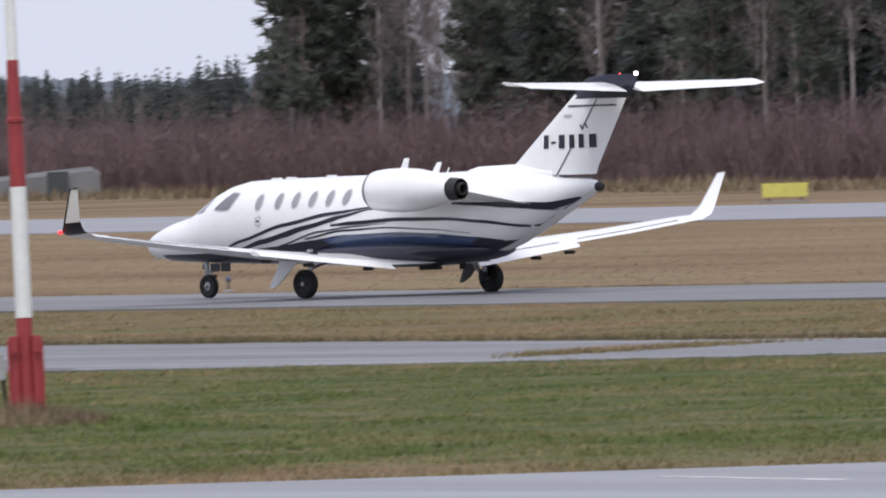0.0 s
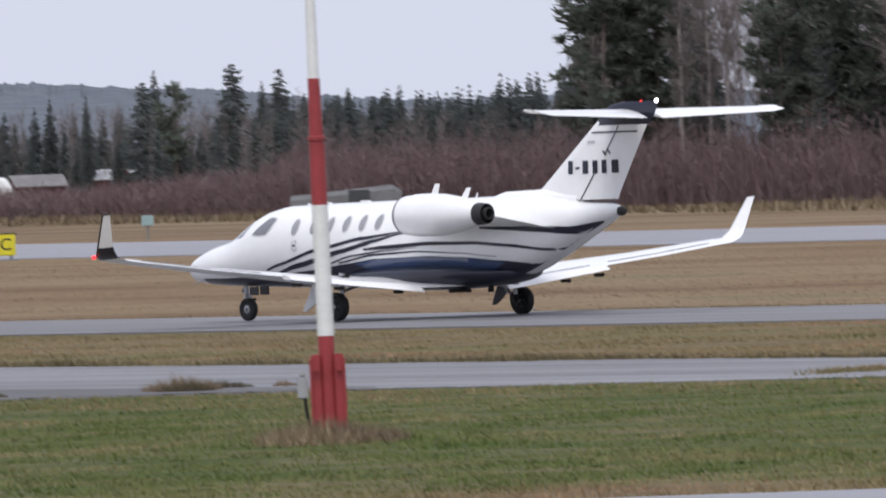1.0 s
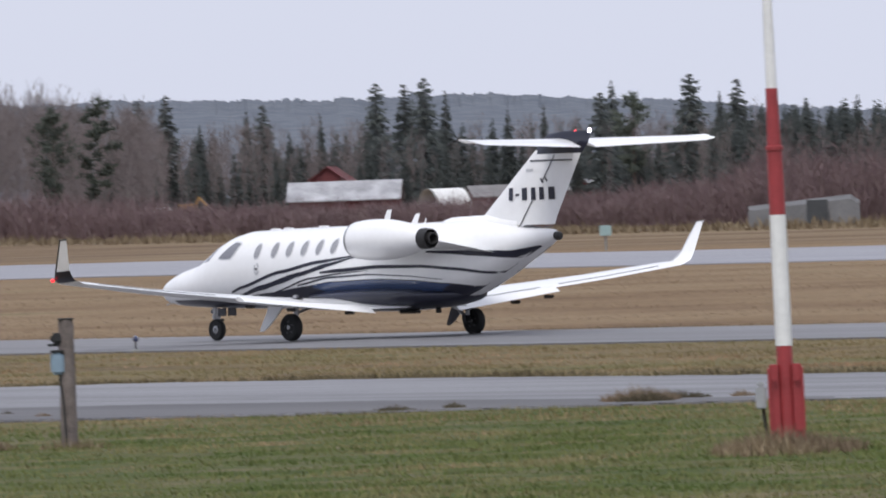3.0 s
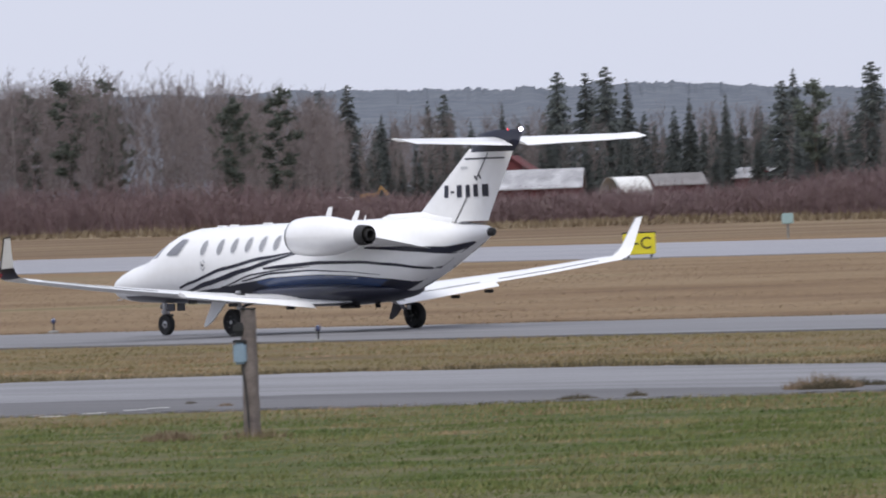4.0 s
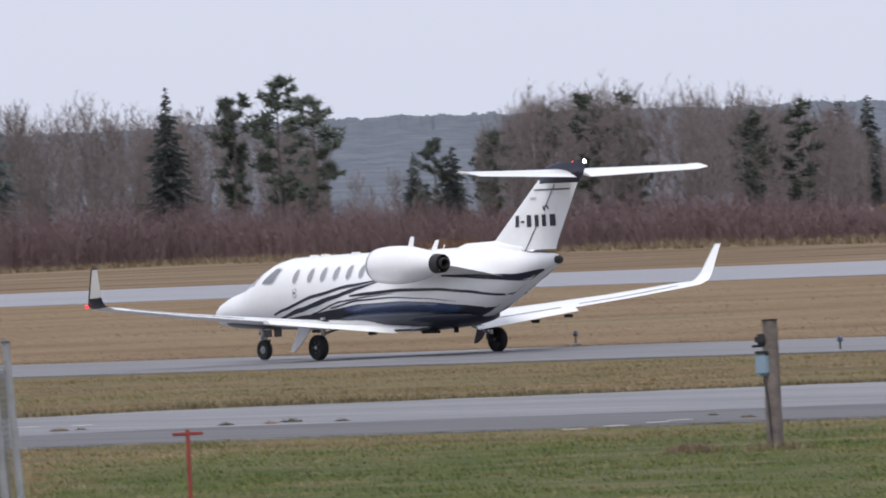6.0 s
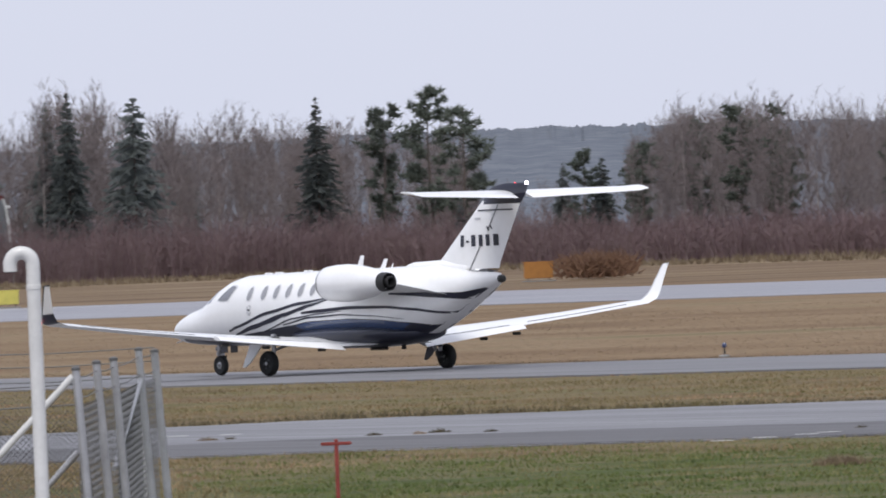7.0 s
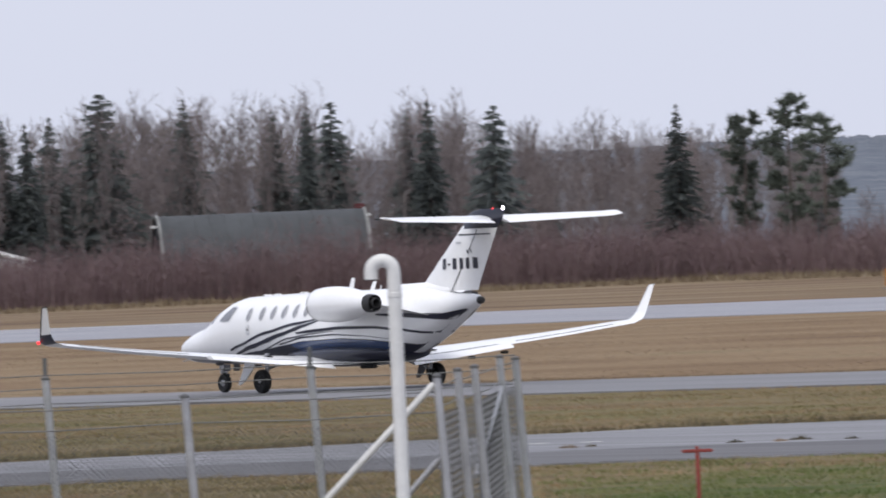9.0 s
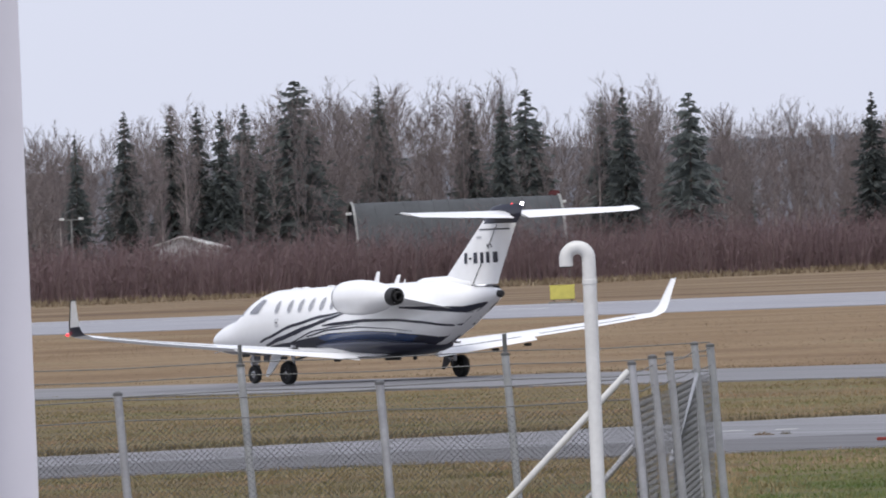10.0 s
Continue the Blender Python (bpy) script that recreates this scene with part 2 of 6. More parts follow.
def build_ground():
    bm = bmesh.new()
    ys = [-4800, -600, 0, 60, 118] + list(range(121, 176, 3)) + [190, 205, 220, 235, 280, 340, 600, 1500, 4800]
    rows = [[bm.verts.new((-4800 + 240 * i, y, ground_z(y))) for i in range(41)] for y in ys]
    for p, q in zip(rows, rows[1:]):
        for i in range(40):
            bm.faces.new((p[i], p[i + 1], q[i + 1], q[i]))
    tagged(part("ground", bm, M_GROUND), "flat airfield grassland, green near the apron, dry tan further off", kind="structure")
    # apron: its far edge lies square to the view, and ends past the lawn
    bm = bmesh.new()
    rnd = random.Random(8)
    rim = [(-300, -200), (300, -200), (300, 300), (66, 226)]
    rim += [(-84.5 + 70 * (1 - k / 160), 60.6 + 78 * (1 - k / 160) + rnd.uniform(-.08, .08)) for k in range(161)]
    rim += [(-88, 40), (-110, -10)]
    lo = [bm.verts.new((x, y, -0.1)) for x, y in rim]
    hi = [bm.verts.new((x, y, 0.035)) for x, y in rim]
    bm.faces.new(hi)
    for k in range(len(rim)):
        j = (k + 1) % len(rim)
        bm.faces.new((lo[k], lo[j], hi[j], hi[k]))
    tagged(part("pavement", bm, M_RUNWAY, smooth=False), "pale grey asphalt apron edge beside mown grass", kind="structure")
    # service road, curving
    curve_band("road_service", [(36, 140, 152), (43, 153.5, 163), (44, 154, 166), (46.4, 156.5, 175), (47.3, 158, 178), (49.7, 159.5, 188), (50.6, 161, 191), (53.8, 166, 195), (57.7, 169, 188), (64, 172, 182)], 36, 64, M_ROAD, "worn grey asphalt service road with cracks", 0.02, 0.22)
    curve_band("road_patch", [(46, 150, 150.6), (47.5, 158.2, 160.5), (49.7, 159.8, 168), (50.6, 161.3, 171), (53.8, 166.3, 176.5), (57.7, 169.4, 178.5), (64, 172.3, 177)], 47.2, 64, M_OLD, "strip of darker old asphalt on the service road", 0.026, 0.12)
    strip("road_taxiway", [(-800, 120), (-300, 141), (-230, 146.2), (-200, 147.6), (-180, 148.4), (-140, 148.6), (600, 148.6)], [(-800, 140), (-300, 152), (-245, 158.8), (-232, 160.6), (-217, 161.6), (-203, 162.8), (-190, 162.2), (600, 161.8)], M_TAXI, "grey asphalt taxiway under the jet", top=-0.02, wob=0.12)
    strip("runway", [(-1500, 250), (-600, 272), (-444, 281), (-393, 289), (-352, 286), (-303, 275), (-253, 269), (0, 262), (600, 250)], [(-1500, 320), (-700, 336), (-542, 344), (-474, 352), (-419, 345), (-352, 326), (-297, 316), (0, 300), (600, 290)], M_RUNWAY, "wide pale grey asphalt runway beyond dry grass", wob=0.15)


build_ground()


# ================= the business jet =================
# x forward, y to its left, z up; the origin lies on the ground between the main wheels
# station, top, bottom, half width
BODY = [
    (-5.32, 2.04, 1.93, 0.06), (-5.26, 2.09, 1.88, 0.13), (-5.05, 2.12, 1.78, 0.24), (-4.5, 2.14, 1.53, 0.42), (-3.7, 2.24, 1.15, 0.60),
    (-3.1, 2.33, 0.90, 0.68), (-2.6, 2.32, 0.74, 0.73), (-2.0, 2.31, 0.66, 0.77), (-1.0, 2.29, 0.63, 0.79), (0.8, 2.28, 0.62, 0.80),
    (2.2, 2.26, 0.62, 0.80), (3.2, 2.24, 0.63, 0.79), (3.8, 2.22, 0.64, 0.77), (4.2, 2.14, 0.65, 0.75), (4.55, 2.00, 0.66, 0.73), (4.9, 1.79, 0.67, 0.70),
    (5.2, 1.62, 0.68, 0.66), (5.5, 1.545, 0.69, 0.60), (5.9, 1.46, 0.71, 0.52), (6.25, 1.35, 0.74, 0.42), (6.5, 1.25, 0.79, 0.32), (6.63, 1.16, 0.85, 0.22), (6.71, 1.09, 0.92, 0.12), (6.74, 1.03, 0.98, 0.04),
]


def section(x):
    for p, q in zip(BODY, BODY[1:]):
        if x <= q[0]:
            f = max(0.0, (x - p[0]) / (q[0] - p[0]))
            return [a + (b - a) * f for a, b in zip(p[1:], q[1:])]
    return BODY[-1][1:]


def skin(x, z, out=0.0):
    """The half width of the body at a station and height."""
    top, bot, hw = section(x)
    c, hh = (top + bot) / 2, (top - bot) / 2 + 0.0001
    k = max(0.0, 1 - abs((z - c) / hh) ** 2.25)
    return hw * k ** (1 / 2.25) + out


def body_ring(x, n=40):
    top, bot, hw = section(x)
    c, hh = (top + bot) / 2, (top - bot) / 2
    ring = []
    for k in range(n):
        a = 2 * math.pi * k / n
        co, si = math.cos(a), math.sin(a)
        ring.append((x, hw * math.copysign(abs(co) ** (2 / 2.25), co), c + hh * math.copysign(abs(si) ** (2 / 2.25), si)))
    return ring


def patch(upper, lower, side, x0, x1, n=40, rows=4, out=0.006):
    """A painted or glazed field laid on the body's side between two curves z(x)."""
    bm = bmesh.new()
    grid = []
    for i in range(n + 1):
        x = x0 + (x1 - x0) * i / n
        u, l = lerp(upper, x)[0], lerp(lower, x)[0]
        l = max(l, section(x)[1] + 0.01)
        u = max(u, l + 0.002)
        grid.append([bm.verts.new((x, side * skin(x, l + (u - l) * j / rows, out), l + (u - l) * j / rows)) for j in range(rows + 1)])
    for a, b in zip(grid, grid[1:]):
        for j in range(rows):
            if max((a[j].co - a[j + 1].co).length, (b[j].co - b[j + 1].co).length) > 1e-5:
                bm.faces.new((a[j], a[j + 1], b[j + 1], b[j]))
    return bm


def pane_patch(corners, side, out=0.008, n=8, round_=0.0):
    """A window on the body: corners in order, (station, height), front bottom, rear bottom, rear top, front top."""
    bm = bmesh.new()
    (ax, az), (bx, bz), (cx, cz), (dx, dz) = corners
    grid = []
    for i in range(n + 1):
        u = i / n
        row = []
        for j in range(n + 1):
            v = j / n
            uu, vv = u, v
            if round_:
                s, t = 2 * u - 1, 2 * v - 1
                k = 1 - round_ * (s * s * t * t)
                uu, vv = (s * k + 1) / 2, (t * k + 1) / 2
            x = (ax * (1 - uu) + bx * uu) * (1 - vv) + (dx * (1 - uu) + cx * uu) * vv
            z = (az * (1 - uu) + bz * uu) * (1 - vv) + (dz * (1 - uu) + cz * uu) * vv
            row.append(bm.verts.new((x, side * skin(x, z, out), z)))
        grid.append(row)
    for a, b in zip(grid, grid[1:]):
        for j in range(n):
            bm.faces.new((a[j], a[j + 1], b[j + 1], b[j]))
    return bm


def airfoil(le, chord, thick, up=(0, 0, 1), n=9):
    """A section from nose to tail, closed; le is its leading edge, forward is +x."""
    up = Vector(up).normalized()
    ring = []
    for k in range(2 * n):
        s = k / n
        f = s if s <= 1 else 2 - s
        c = f * f * (3 - 2 * f) * 0.35 + f * 0.65
        t = thick * 2.6 * (0.30 * math.sqrt(c) - 0.13 * c - 0.17 * c * c)
        d = t if s <= 1 else -t * 0.7
        ring.append(Vector(le) + Vector((-c * chord, 0, 0)) + up * d)
    return ring


# half span; leading edge x, z; trailing edge x, z; fullness
WING = [(0.55, 1.62, 0.68, -0.78, 0.64, 0.54), (1.2, 1.42, 0.70, -0.74, 0.66, 0.50), (2.6, 1.02, 0.795, -0.58, 0.75, 0.41),
        (4.3, 0.86, 0.94, -0.42, 0.90, 0.32), (6.0, 0.70, 1.09, -0.33, 1.06, 0.25), (8.0, 0.50, 1.30, -0.24, 1.28, 0.21)]


def foil(le, te, full, up=(0, 0, 1), n=10):
    """A closed section between a leading and a trailing edge."""
    le, te, up = Vector(le), Vector(te), Vector(up)
    d = te - le
    up = (up - d * up.dot(d) / d.length_squared).normalized()
    ring = []
    for k in range(2 * n):
        s = k / n
        f = s if s <= 1 else 2 - s
        c = f * f * (3 - 2 * f) * 0.35 + f * 0.65
        t = full * 2.6 * (0.30 * math.sqrt(c) - 0.13 * c - 0.17 * c * c)
        ring.append(le + d * c + up * (t if s <= 1 else -t * 0.55))
    return ring


def wing_at(y):
    """Leading edge, trailing edge and fullness of the wing at a half span."""
    for p, q in zip(WING, WING[1:]):
        if y <= q[0]:
            break
    f = (y - p[0]) / (q[0] - p[0])
    return [a + (b - a) * f for a, b in zip(p[1:], q[1:])]


def build_jet():
    jet = thing("business_jet", pose(-160.55, 157.05, 0, 0, 0, 180), "white twin-engine business jet with navy swoosh stripes, taxiing", "aircraft")
    part("fuselage", loft([body_ring(BODY[0][0] + (BODY[-1][0] - BODY[0][0]) * i / 110) for i in range(111)]), M_WHITE, jet)
    # the hull under the wing
    rings = []
    for i in range(25):
        f = i / 24
        x, k = 2.1 - 5.0 * f, math.sin(math.pi * min(1, max(0, f))) ** 0.45
        hw, bt = 0.05 + 0.98 * k, 0.86 - 0.33 * k
        rings.append([(x, hw * math.copysign(abs(math.cos(a)) ** 0.8, math.cos(a)), 0.86 + (0.86 - bt) * math.copysign(abs(math.sin(a)) ** 0.8, math.sin(a)) * (0.5 if math.sin(a) > 0 else 1)) for a in [2 * math.pi * q / 28 for q in range(28)]])
    part("belly_fairing", loft(rings), M_NAVY, jet, "dark navy belly fairing")
    for side in (1, -1):
        # livery
        part("belly_paint", patch([(-3.95, 0.93), (-3.46, 0.985), (-2.72, 1.08), (-1.68, 1.165), (-0.77, 1.20), (0.75, 1.165), (1.52, 1.08), (2.6, 0.97), (4.0, 0.86), (6.1, 0.84)],
                                  [(-3.95, 0.6), (6.1, 0.6)], side, -3.46, 6.05, 90, 10, 0.004), M_NAVY, jet, "dark navy underside paint")
        part("blue_panel", patch([(-2.75, 1.06), (-1.68, 1.15), (-0.77, 1.185), (0.75, 1.15), (1.3, 1.09)], [(-2.75, 1.05), (-2.26, 0.86), (-1.66, 0.74), (0.5, 0.80), (1.3, 1.06)], side, -2.72, 1.28, 40, 6, 0.009), M_BLUE, jet, "glossy mid-blue panel")
        for up_, lo_, xa, xb in (
                ([(-0.45, 1.700), (-0.19, 1.695), (1.04, 1.60), (2.27, 1.41), (3.53, 1.11), (3.9, 1.01)], [(-0.45, 1.690), (-0.19, 1.675), (1.04, 1.53), (2.28, 1.34), (3.53, 1.055), (3.9, 0.97)], -0.45, 3.9),
                ([(-0.55, 1.675), (-0.03, 1.65), (0.73, 1.54), (1.66, 1.365), (2.9, 1.12), (3.7, 0.93)], [(-0.55, 1.665), (-0.03, 1.625), (0.74, 1.47), (0.97, 1.41), (1.67, 1.275), (2.29, 1.135), (2.9, 1.02), (3.7, 0.885)], -0.55, 3.7),
                ([(-4.35, 1.245), (-3.72, 1.30), (-2.98, 1.395), (-2.09, 1.46), (-0.78, 1.475), (0.44, 1.42), (1.0, 1.37)], [(-4.35, 1.225), (-3.72, 1.245), (-2.98, 1.335), (-2.09, 1.40), (-0.78, 1.405), (0.44, 1.345), (1.0, 1.33)], -4.33, 1.0),
                ([(-0.5, 1.375), (0.44, 1.33), (1.36, 1.25), (2.5, 0.99)], [(-0.5, 1.365), (0.44, 1.305), (1.36, 1.215), (2.5, 0.965)], -0.5, 2.5),
                ([(-2.6, 1.165), (-1.68, 1.25), (-0.47, 1.305), (0.75, 1.265), (1.75, 1.115)], [(-2.6, 1.155), (-1.68, 1.23), (-0.47, 1.275), (0.75, 1.225), (1.75, 1.085)], -2.6, 1.75),
                ([(-5.1, 1.80), (-4.4, 1.70), (-3.64, 1.725), (-2.2, 1.735)], [(-5.1, 1.60), (-4.4, 1.55), (-3.64, 1.61), (-2.74, 1.67), (-2.2, 1.70)], -5.0, -2.2)):
            part("stripe", patch(up_, lo_, side, xa, xb, 50, 4, 0.007), M_NAVY, jet, "navy livery stripe")
        # cabin windows: rim and pane
        for i in range(6):
            cx, cz = (2.99, 2.45, 1.99, 1.53, 1.07, 0.62)[i], 1.815 + 0.012 * i
            w, hh, lean = 0.105, 0.165, 0.02
            q = [(cx + w + lean, cz - hh), (cx - w + lean, cz - hh), (cx - w - lean, cz + hh), (cx + w - lean, cz + hh)]
            win = part("cabin_window", pane_patch(q, side, 0.006, 8, 0.30), M_GREYP, jet)
            g = 0.028
            q2 = [(a + (-g if k in (0, 3) else g), b + (g if k < 2 else -g)) for k, (a, b) in enumerate(q)]
            part("pane", pane_patch(q2, side, 0.011, 8, 0.30), M_PANE, win, "grey pane with mirrored sky put into its colour")
        q = [(4.34, 1.66), (3.80, 1.65), (3.58, 2.00), (3.86, 2.035)]
        win = part("cockpit_window", pane_patch(q, side, 0.006, 8, 0.1), M_GREYP, jet)
        q = [(4.29, 1.68), (3.835, 1.675), (3.625, 1.98), (3.86, 2.01)]
        part("pane", pane_patch(q, side, 0.011, 8, 0.1), M_PANE_D, win)
        part("windscreen", pane_patch([(5.12, 1.60), (4.62, 1.63), (4.42, 1.93), (4.74, 1.82)], side, 0.008, 8, 0.05), M_PANE_D, jet, "dark curved windscreen half")
        # door outline and emblem on the door
        for k in range(10):
            a = 2 * math.pi * k / 10
            if k in (2, 5):
                continue
            x, z = 2.97 + 0.07 * math.cos(a), 1.455 + 0.10 * math.sin(a)
            b2 = pane_patch([(x + .022, z - .02), (x - .022, z - .02), (x - .022, z + .02), (x + .022, z + .02)], side, 0.009, 2)
            part("emblem", b2, M_GREYP, jet)
        part("door_handle", pane_patch([(3.01, 1.435), (2.93, 1.435), (2.93, 1.475), (3.01, 1.475)], side, 0.014, 2), M_SEAM, jet)
    # roof fittings
    for x, z, ln, ht in ((-0.16, 2.28, 0.22, 0.30), (-1.03, 2.29, 0.20, 0.20)):
        part("blade_antenna", loft([airfoil((x + ln / 2 - 0.16 * f, 0, z + ht * f), ln * (1 - 0.35 * f), 0.03, (0, 1, 0), 5) for f in (0, 0.6, 1)]), M_WHITE, jet)
    part("whip_antenna", tube([(-1.35, 0, 2.28), (-1.40, 0, 2.38)], 0.015, 6), M_WHITE, jet)
    for x in (3.25, 2.85, 1.75):
        part("roof_antenna", box(0.26, 0.12, 0.05, (x, 0, section(x)[0] + 0.005), 0.022), M_WHITE, jet)
    # fin: root to tip
    fin = part("fin", loft([airfoil(p, c, t, (0, 1, 0), 9) for p, c, t in (
        ((-2.95, 0, 2.20), 2.32, 0.20), ((-3.10, 0, 2.36), 2.24, 0.19), ((-4.70, 0, 3.64), 1.42, 0.13), ((-4.93, 0, 3.80), 1.33, 0.12))]), M_WHITE, jet)
    part("dorsal_fairing", loft([[(x, hw * math.cos(a), 2.20 + hh * max(-0.3, math.sin(a))) for a in [2 * math.pi * q / 16 for q in range(16)]] for x, hw, hh in (
        (-1.85, 0.03, 0.08), (-1.98, 0.10, 0.14), (-2.2, 0.13, 0.19), (-3.3, 0.12, 0.22), (-4.2, 0.08, 0.10))]), M_WHITE, jet)
    part("fin_cap", loft([airfoil(p, c, t, (0, 1, 0), 9) for p, c, t in (
        ((-4.68, 0, 3.60), 1.435, 0.145), ((-4.86, 0, 3.78), 1.44, 0.15), ((-4.96, 0, 3.90), 1.40, 0.16), ((-5.12, 0, 3.98), 1.27, 0.14), ((-5.45, 0, 4.035), 0.92, 0.07))]), M_NAVY, jet, "dark navy fin cap")
    for side in (1, -1):
        y = side * 0.006
        # rudder hinge line, trim line, registration as plain bars
        def on_fin(a, b, w, mat, nm):
            (ax, az), (bx, bz) = a, b
            d = Vector((bx - ax, 0, bz - az)).normalized()
            nrm = Vector((-d.z, 0, d.x)) * w / 2
            bm = bmesh.new()

            def yy(x, z):
                f = min(1, max(0, (z - 2.36) / 1.28))
                le, ch = -3.10 - 1.60 * f, 2.24 - 0.82 * f
                c = min(0.999, max(0.02, (le - x) / ch))
                t = (0.19 - 0.06 * f) * 2.6 * (0.30 * math.sqrt(c) - 0.13 * c - 0.17 * c * c)
                return t + 0.012 if side > 0 else t * 0.75 + 0.012
            vs = []
            for k in range(9):
                p = Vector((ax + (bx - ax) * k / 8, 0, az + (bz - az) * k / 8))
                row = []
                for s in (-1, 1):
                    q = p + nrm * s
                    row.append(bm.verts.new((q.x, side * yy(q.x, q.z), q.z)))
                vs.append(row)
            for p, q in zip(vs, vs[1:]):
                bm.faces.new((p[0], p[1], q[1], q[0]))
            return part(nm, bm, mat, jet)
        on_fin((-4.26, 2.15), (-4.70, 2.72), 0.026, M_SEAM, "hinge_line")
        on_fin((-4.98, 3.06), (-5.36, 3.58), 0.026, M_SEAM, "hinge_line")
        on_fin((-4.26, 2.15), (-5.20, 2.15), 0.022, M_SEAM, "rudder_seam")
        on_fin((-4.62, 3.47), (-5.85, 3.47), 0.030, M_NAVY, "fin_pinstripe")
        on_fin((-5.00, 3.03), (-4.93, 3.12), 0.05, M_SEAM, "hinge_fitting")
        on_fin((-5.12, 3.06), (-5.05, 3.14), 0.04, M_SEAM, "hinge_fitting")
        on_fin((-4.50, 3.29), (-4.72, 3.29), 0.05, M_GREYP, "vent")
        for x0, x1, zz, w in ((-3.97, -4.10, 2.815, 0.25), (-4.17, -4.29, 2.80, 0.04), (-4.37, -4.52, 2.815, 0.25), (-4.64, -4.77, 2.815, 0.25), (-4.88, -5.01, 2.82, 0.25), (-5.14, -5.32, 2.82, 0.25)):
            on_fin((x0, zz), (x1, zz), w, M_NAVY, "registration_bar")
    # tailplane
    for side in (1, -1):
        part("tailplane", loft([foil((a, side * y, z), (b, side * y, z2), t) for y, a, z, b, z2, t in (
            (0.04, -5.15, 3.82, -5.95, 3.80, 0.30), (0.5, -5.26, 3.825, -5.98, 3.805, 0.26), (2.96, -5.91, 3.865, -6.31, 3.85, 0.15), (3.14, -5.97, 3.885, -6.36, 3.87, 0.13), (3.23, -6.09, 3.90, -6.38, 3.885, 0.08))]), M_WHITE, jet)
        part("elevator", loft([foil((a, side * y, z), (b, side * y, z2), t, (0, 0, 1), 6) for y, a, z, b, z2, t in (
            (0.20, -5.90, 3.81, -6.33, 3.705, 0.12), (2.96, -6.27, 3.858, -6.55, 3.79, 0.08), (3.20, -6.33, 3.88, -6.58, 3.835, 0.05))]), M_WHITE, jet)
        part("tail_tip", loft([airfoil((a, side * y, z), c, 0.07, (0, 0, 1), 6) for y, a, c, z in ((3.18, -5.86, 0.30, 3.872), (3.245, -5.88, 0.24, 3.872))]), M_BLACK, jet)
    part("tail_strobe", lathe([(4.0, 0.015), (4.02, 0.034), (4.05, 0.036), (4.08, 0.015)], "z", 10, centre=(-6.36, 0, 0)), M_STROBE, jet, "lit white strobe light")
    part("beacon", lathe([(4.015, 0.022), (4.03, 0.026), (4.055, 0.012)], "z", 10, centre=(-5.95, 0, 0)), M_RED_LAMP, jet, "small red beacon")
    part("tail_cone_light", lathe([(-5.44, 0.05), (-5.40, 0.085), (-5.30, 0.09)], "x", 12, centre=(0, 0, 1.97)), M_BLACK, jet)
    # wings
    for side in (1, -1):
        rings = []
        for i in range(23):
            y = 0.55 + 7.45 * i / 22
            lx, lz, tx, tz, fu = wing_at(y)
            rings.append(foil((lx, side * y, lz), (tx, side * y, tz), fu))
        # blended winglet
        for y, z, a, b, t, u in ((8.12, 1.305, 0.42, -0.23, 0.17, (0, -side * 0.3, 1)), (8.25, 1.35, 0.33, -0.22, 0.14, (0, -side, 1)), (8.33, 1.45, 0.24, -0.22, 0.11, (0, -side, 0.45)), (8.38, 1.56, 0.17, -0.23, 0.09, (0, -side, 0.3)), (8.53, 2.15, -0.16, -0.35, 0.05, (0, -side, 0.25))):
            rings.append(foil((a, side * y, z), (b, side * y, z + 0.02), t, u))
        part("wing", loft(rings), M_WHITE, jet)
        if side > 0:
            part("winglet_base", loft([foil((a, side * y, z), (b, side * y, z + 0.02), t, u) for y, z, a, b, t, u in (
                (8.20, 1.325, 0.39, -0.245, 0.20, (0, -side * 0.7, 1)), (8.27, 1.355, 0.345, -0.24, 0.185, (0, -side, 1)), (8.335, 1.45, 0.255, -0.235, 0.145, (0, -side, 0.45)), (8.37, 1.53, 0.20, -0.24, 0.12, (0, -side, 0.3)))]), M_NAVY, jet, "navy winglet base band")
        part("winglet_edge", tube([(0.33, side * 8.28, 1.37), (0.18, side * 8.38, 1.54), (-0.15, side * 8.53, 2.15), (-0.35, side * 8.535, 2.17)], 0.018, 6), M_BLACK if side > 0 else M_GREYP, jet, "dark de-ice leading edge" if side > 0 else "grey leading edge")

        def along(ys, dx, w, up_):
            """A thin line on the upper skin, dx ahead of the trailing edge."""
            out = []
            for y in ys:
                lx, lz, tx, tz, fu = wing_at(y)
                c = 1 - dx / (lx - tx)
                z = lz + (tz - lz) * c + fu * 2.6 * (0.30 * math.sqrt(c) - 0.13 * c - 0.17 * c * c)
                out.append([(tx + dx + w, side * y, z), (tx + dx - w, side * y, z - 0.004), (tx + dx - w, side * y, z + up_), (tx + dx + w, side * y, z + up_ + 0.004)])
            return out
        part("leading_edge", loft([foil((wing_at(y)[0] + 0.012, side * y, wing_at(y)[1]), (wing_at(y)[0] - 0.15, side * y, wing_at(y)[1]), wing_at(y)[4] * 0.62) for y in (0.95, 2.6, 4.3, 6.0, 7.95)]), M_STEEL, jet, "polished metal leading edge")
        # lowered flap
        part("flap", loft([foil((a, side * y, z), (b, side * y, z2), 0.20, (0.5, 0, 1), 7) for y, a, z, b, z2 in ((1.12, -0.66, 0.665, -1.06, 0.51), (2.6, -0.50, 0.75, -0.86, 0.66), (4.22, -0.36, 0.89, -0.66, 0.825))]), M_WHITE, jet)
        part("aileron_seam", loft(along((4.6, 6.0, 7.5), 0.20, 0.010, 0.006)), M_SEAM, jet)
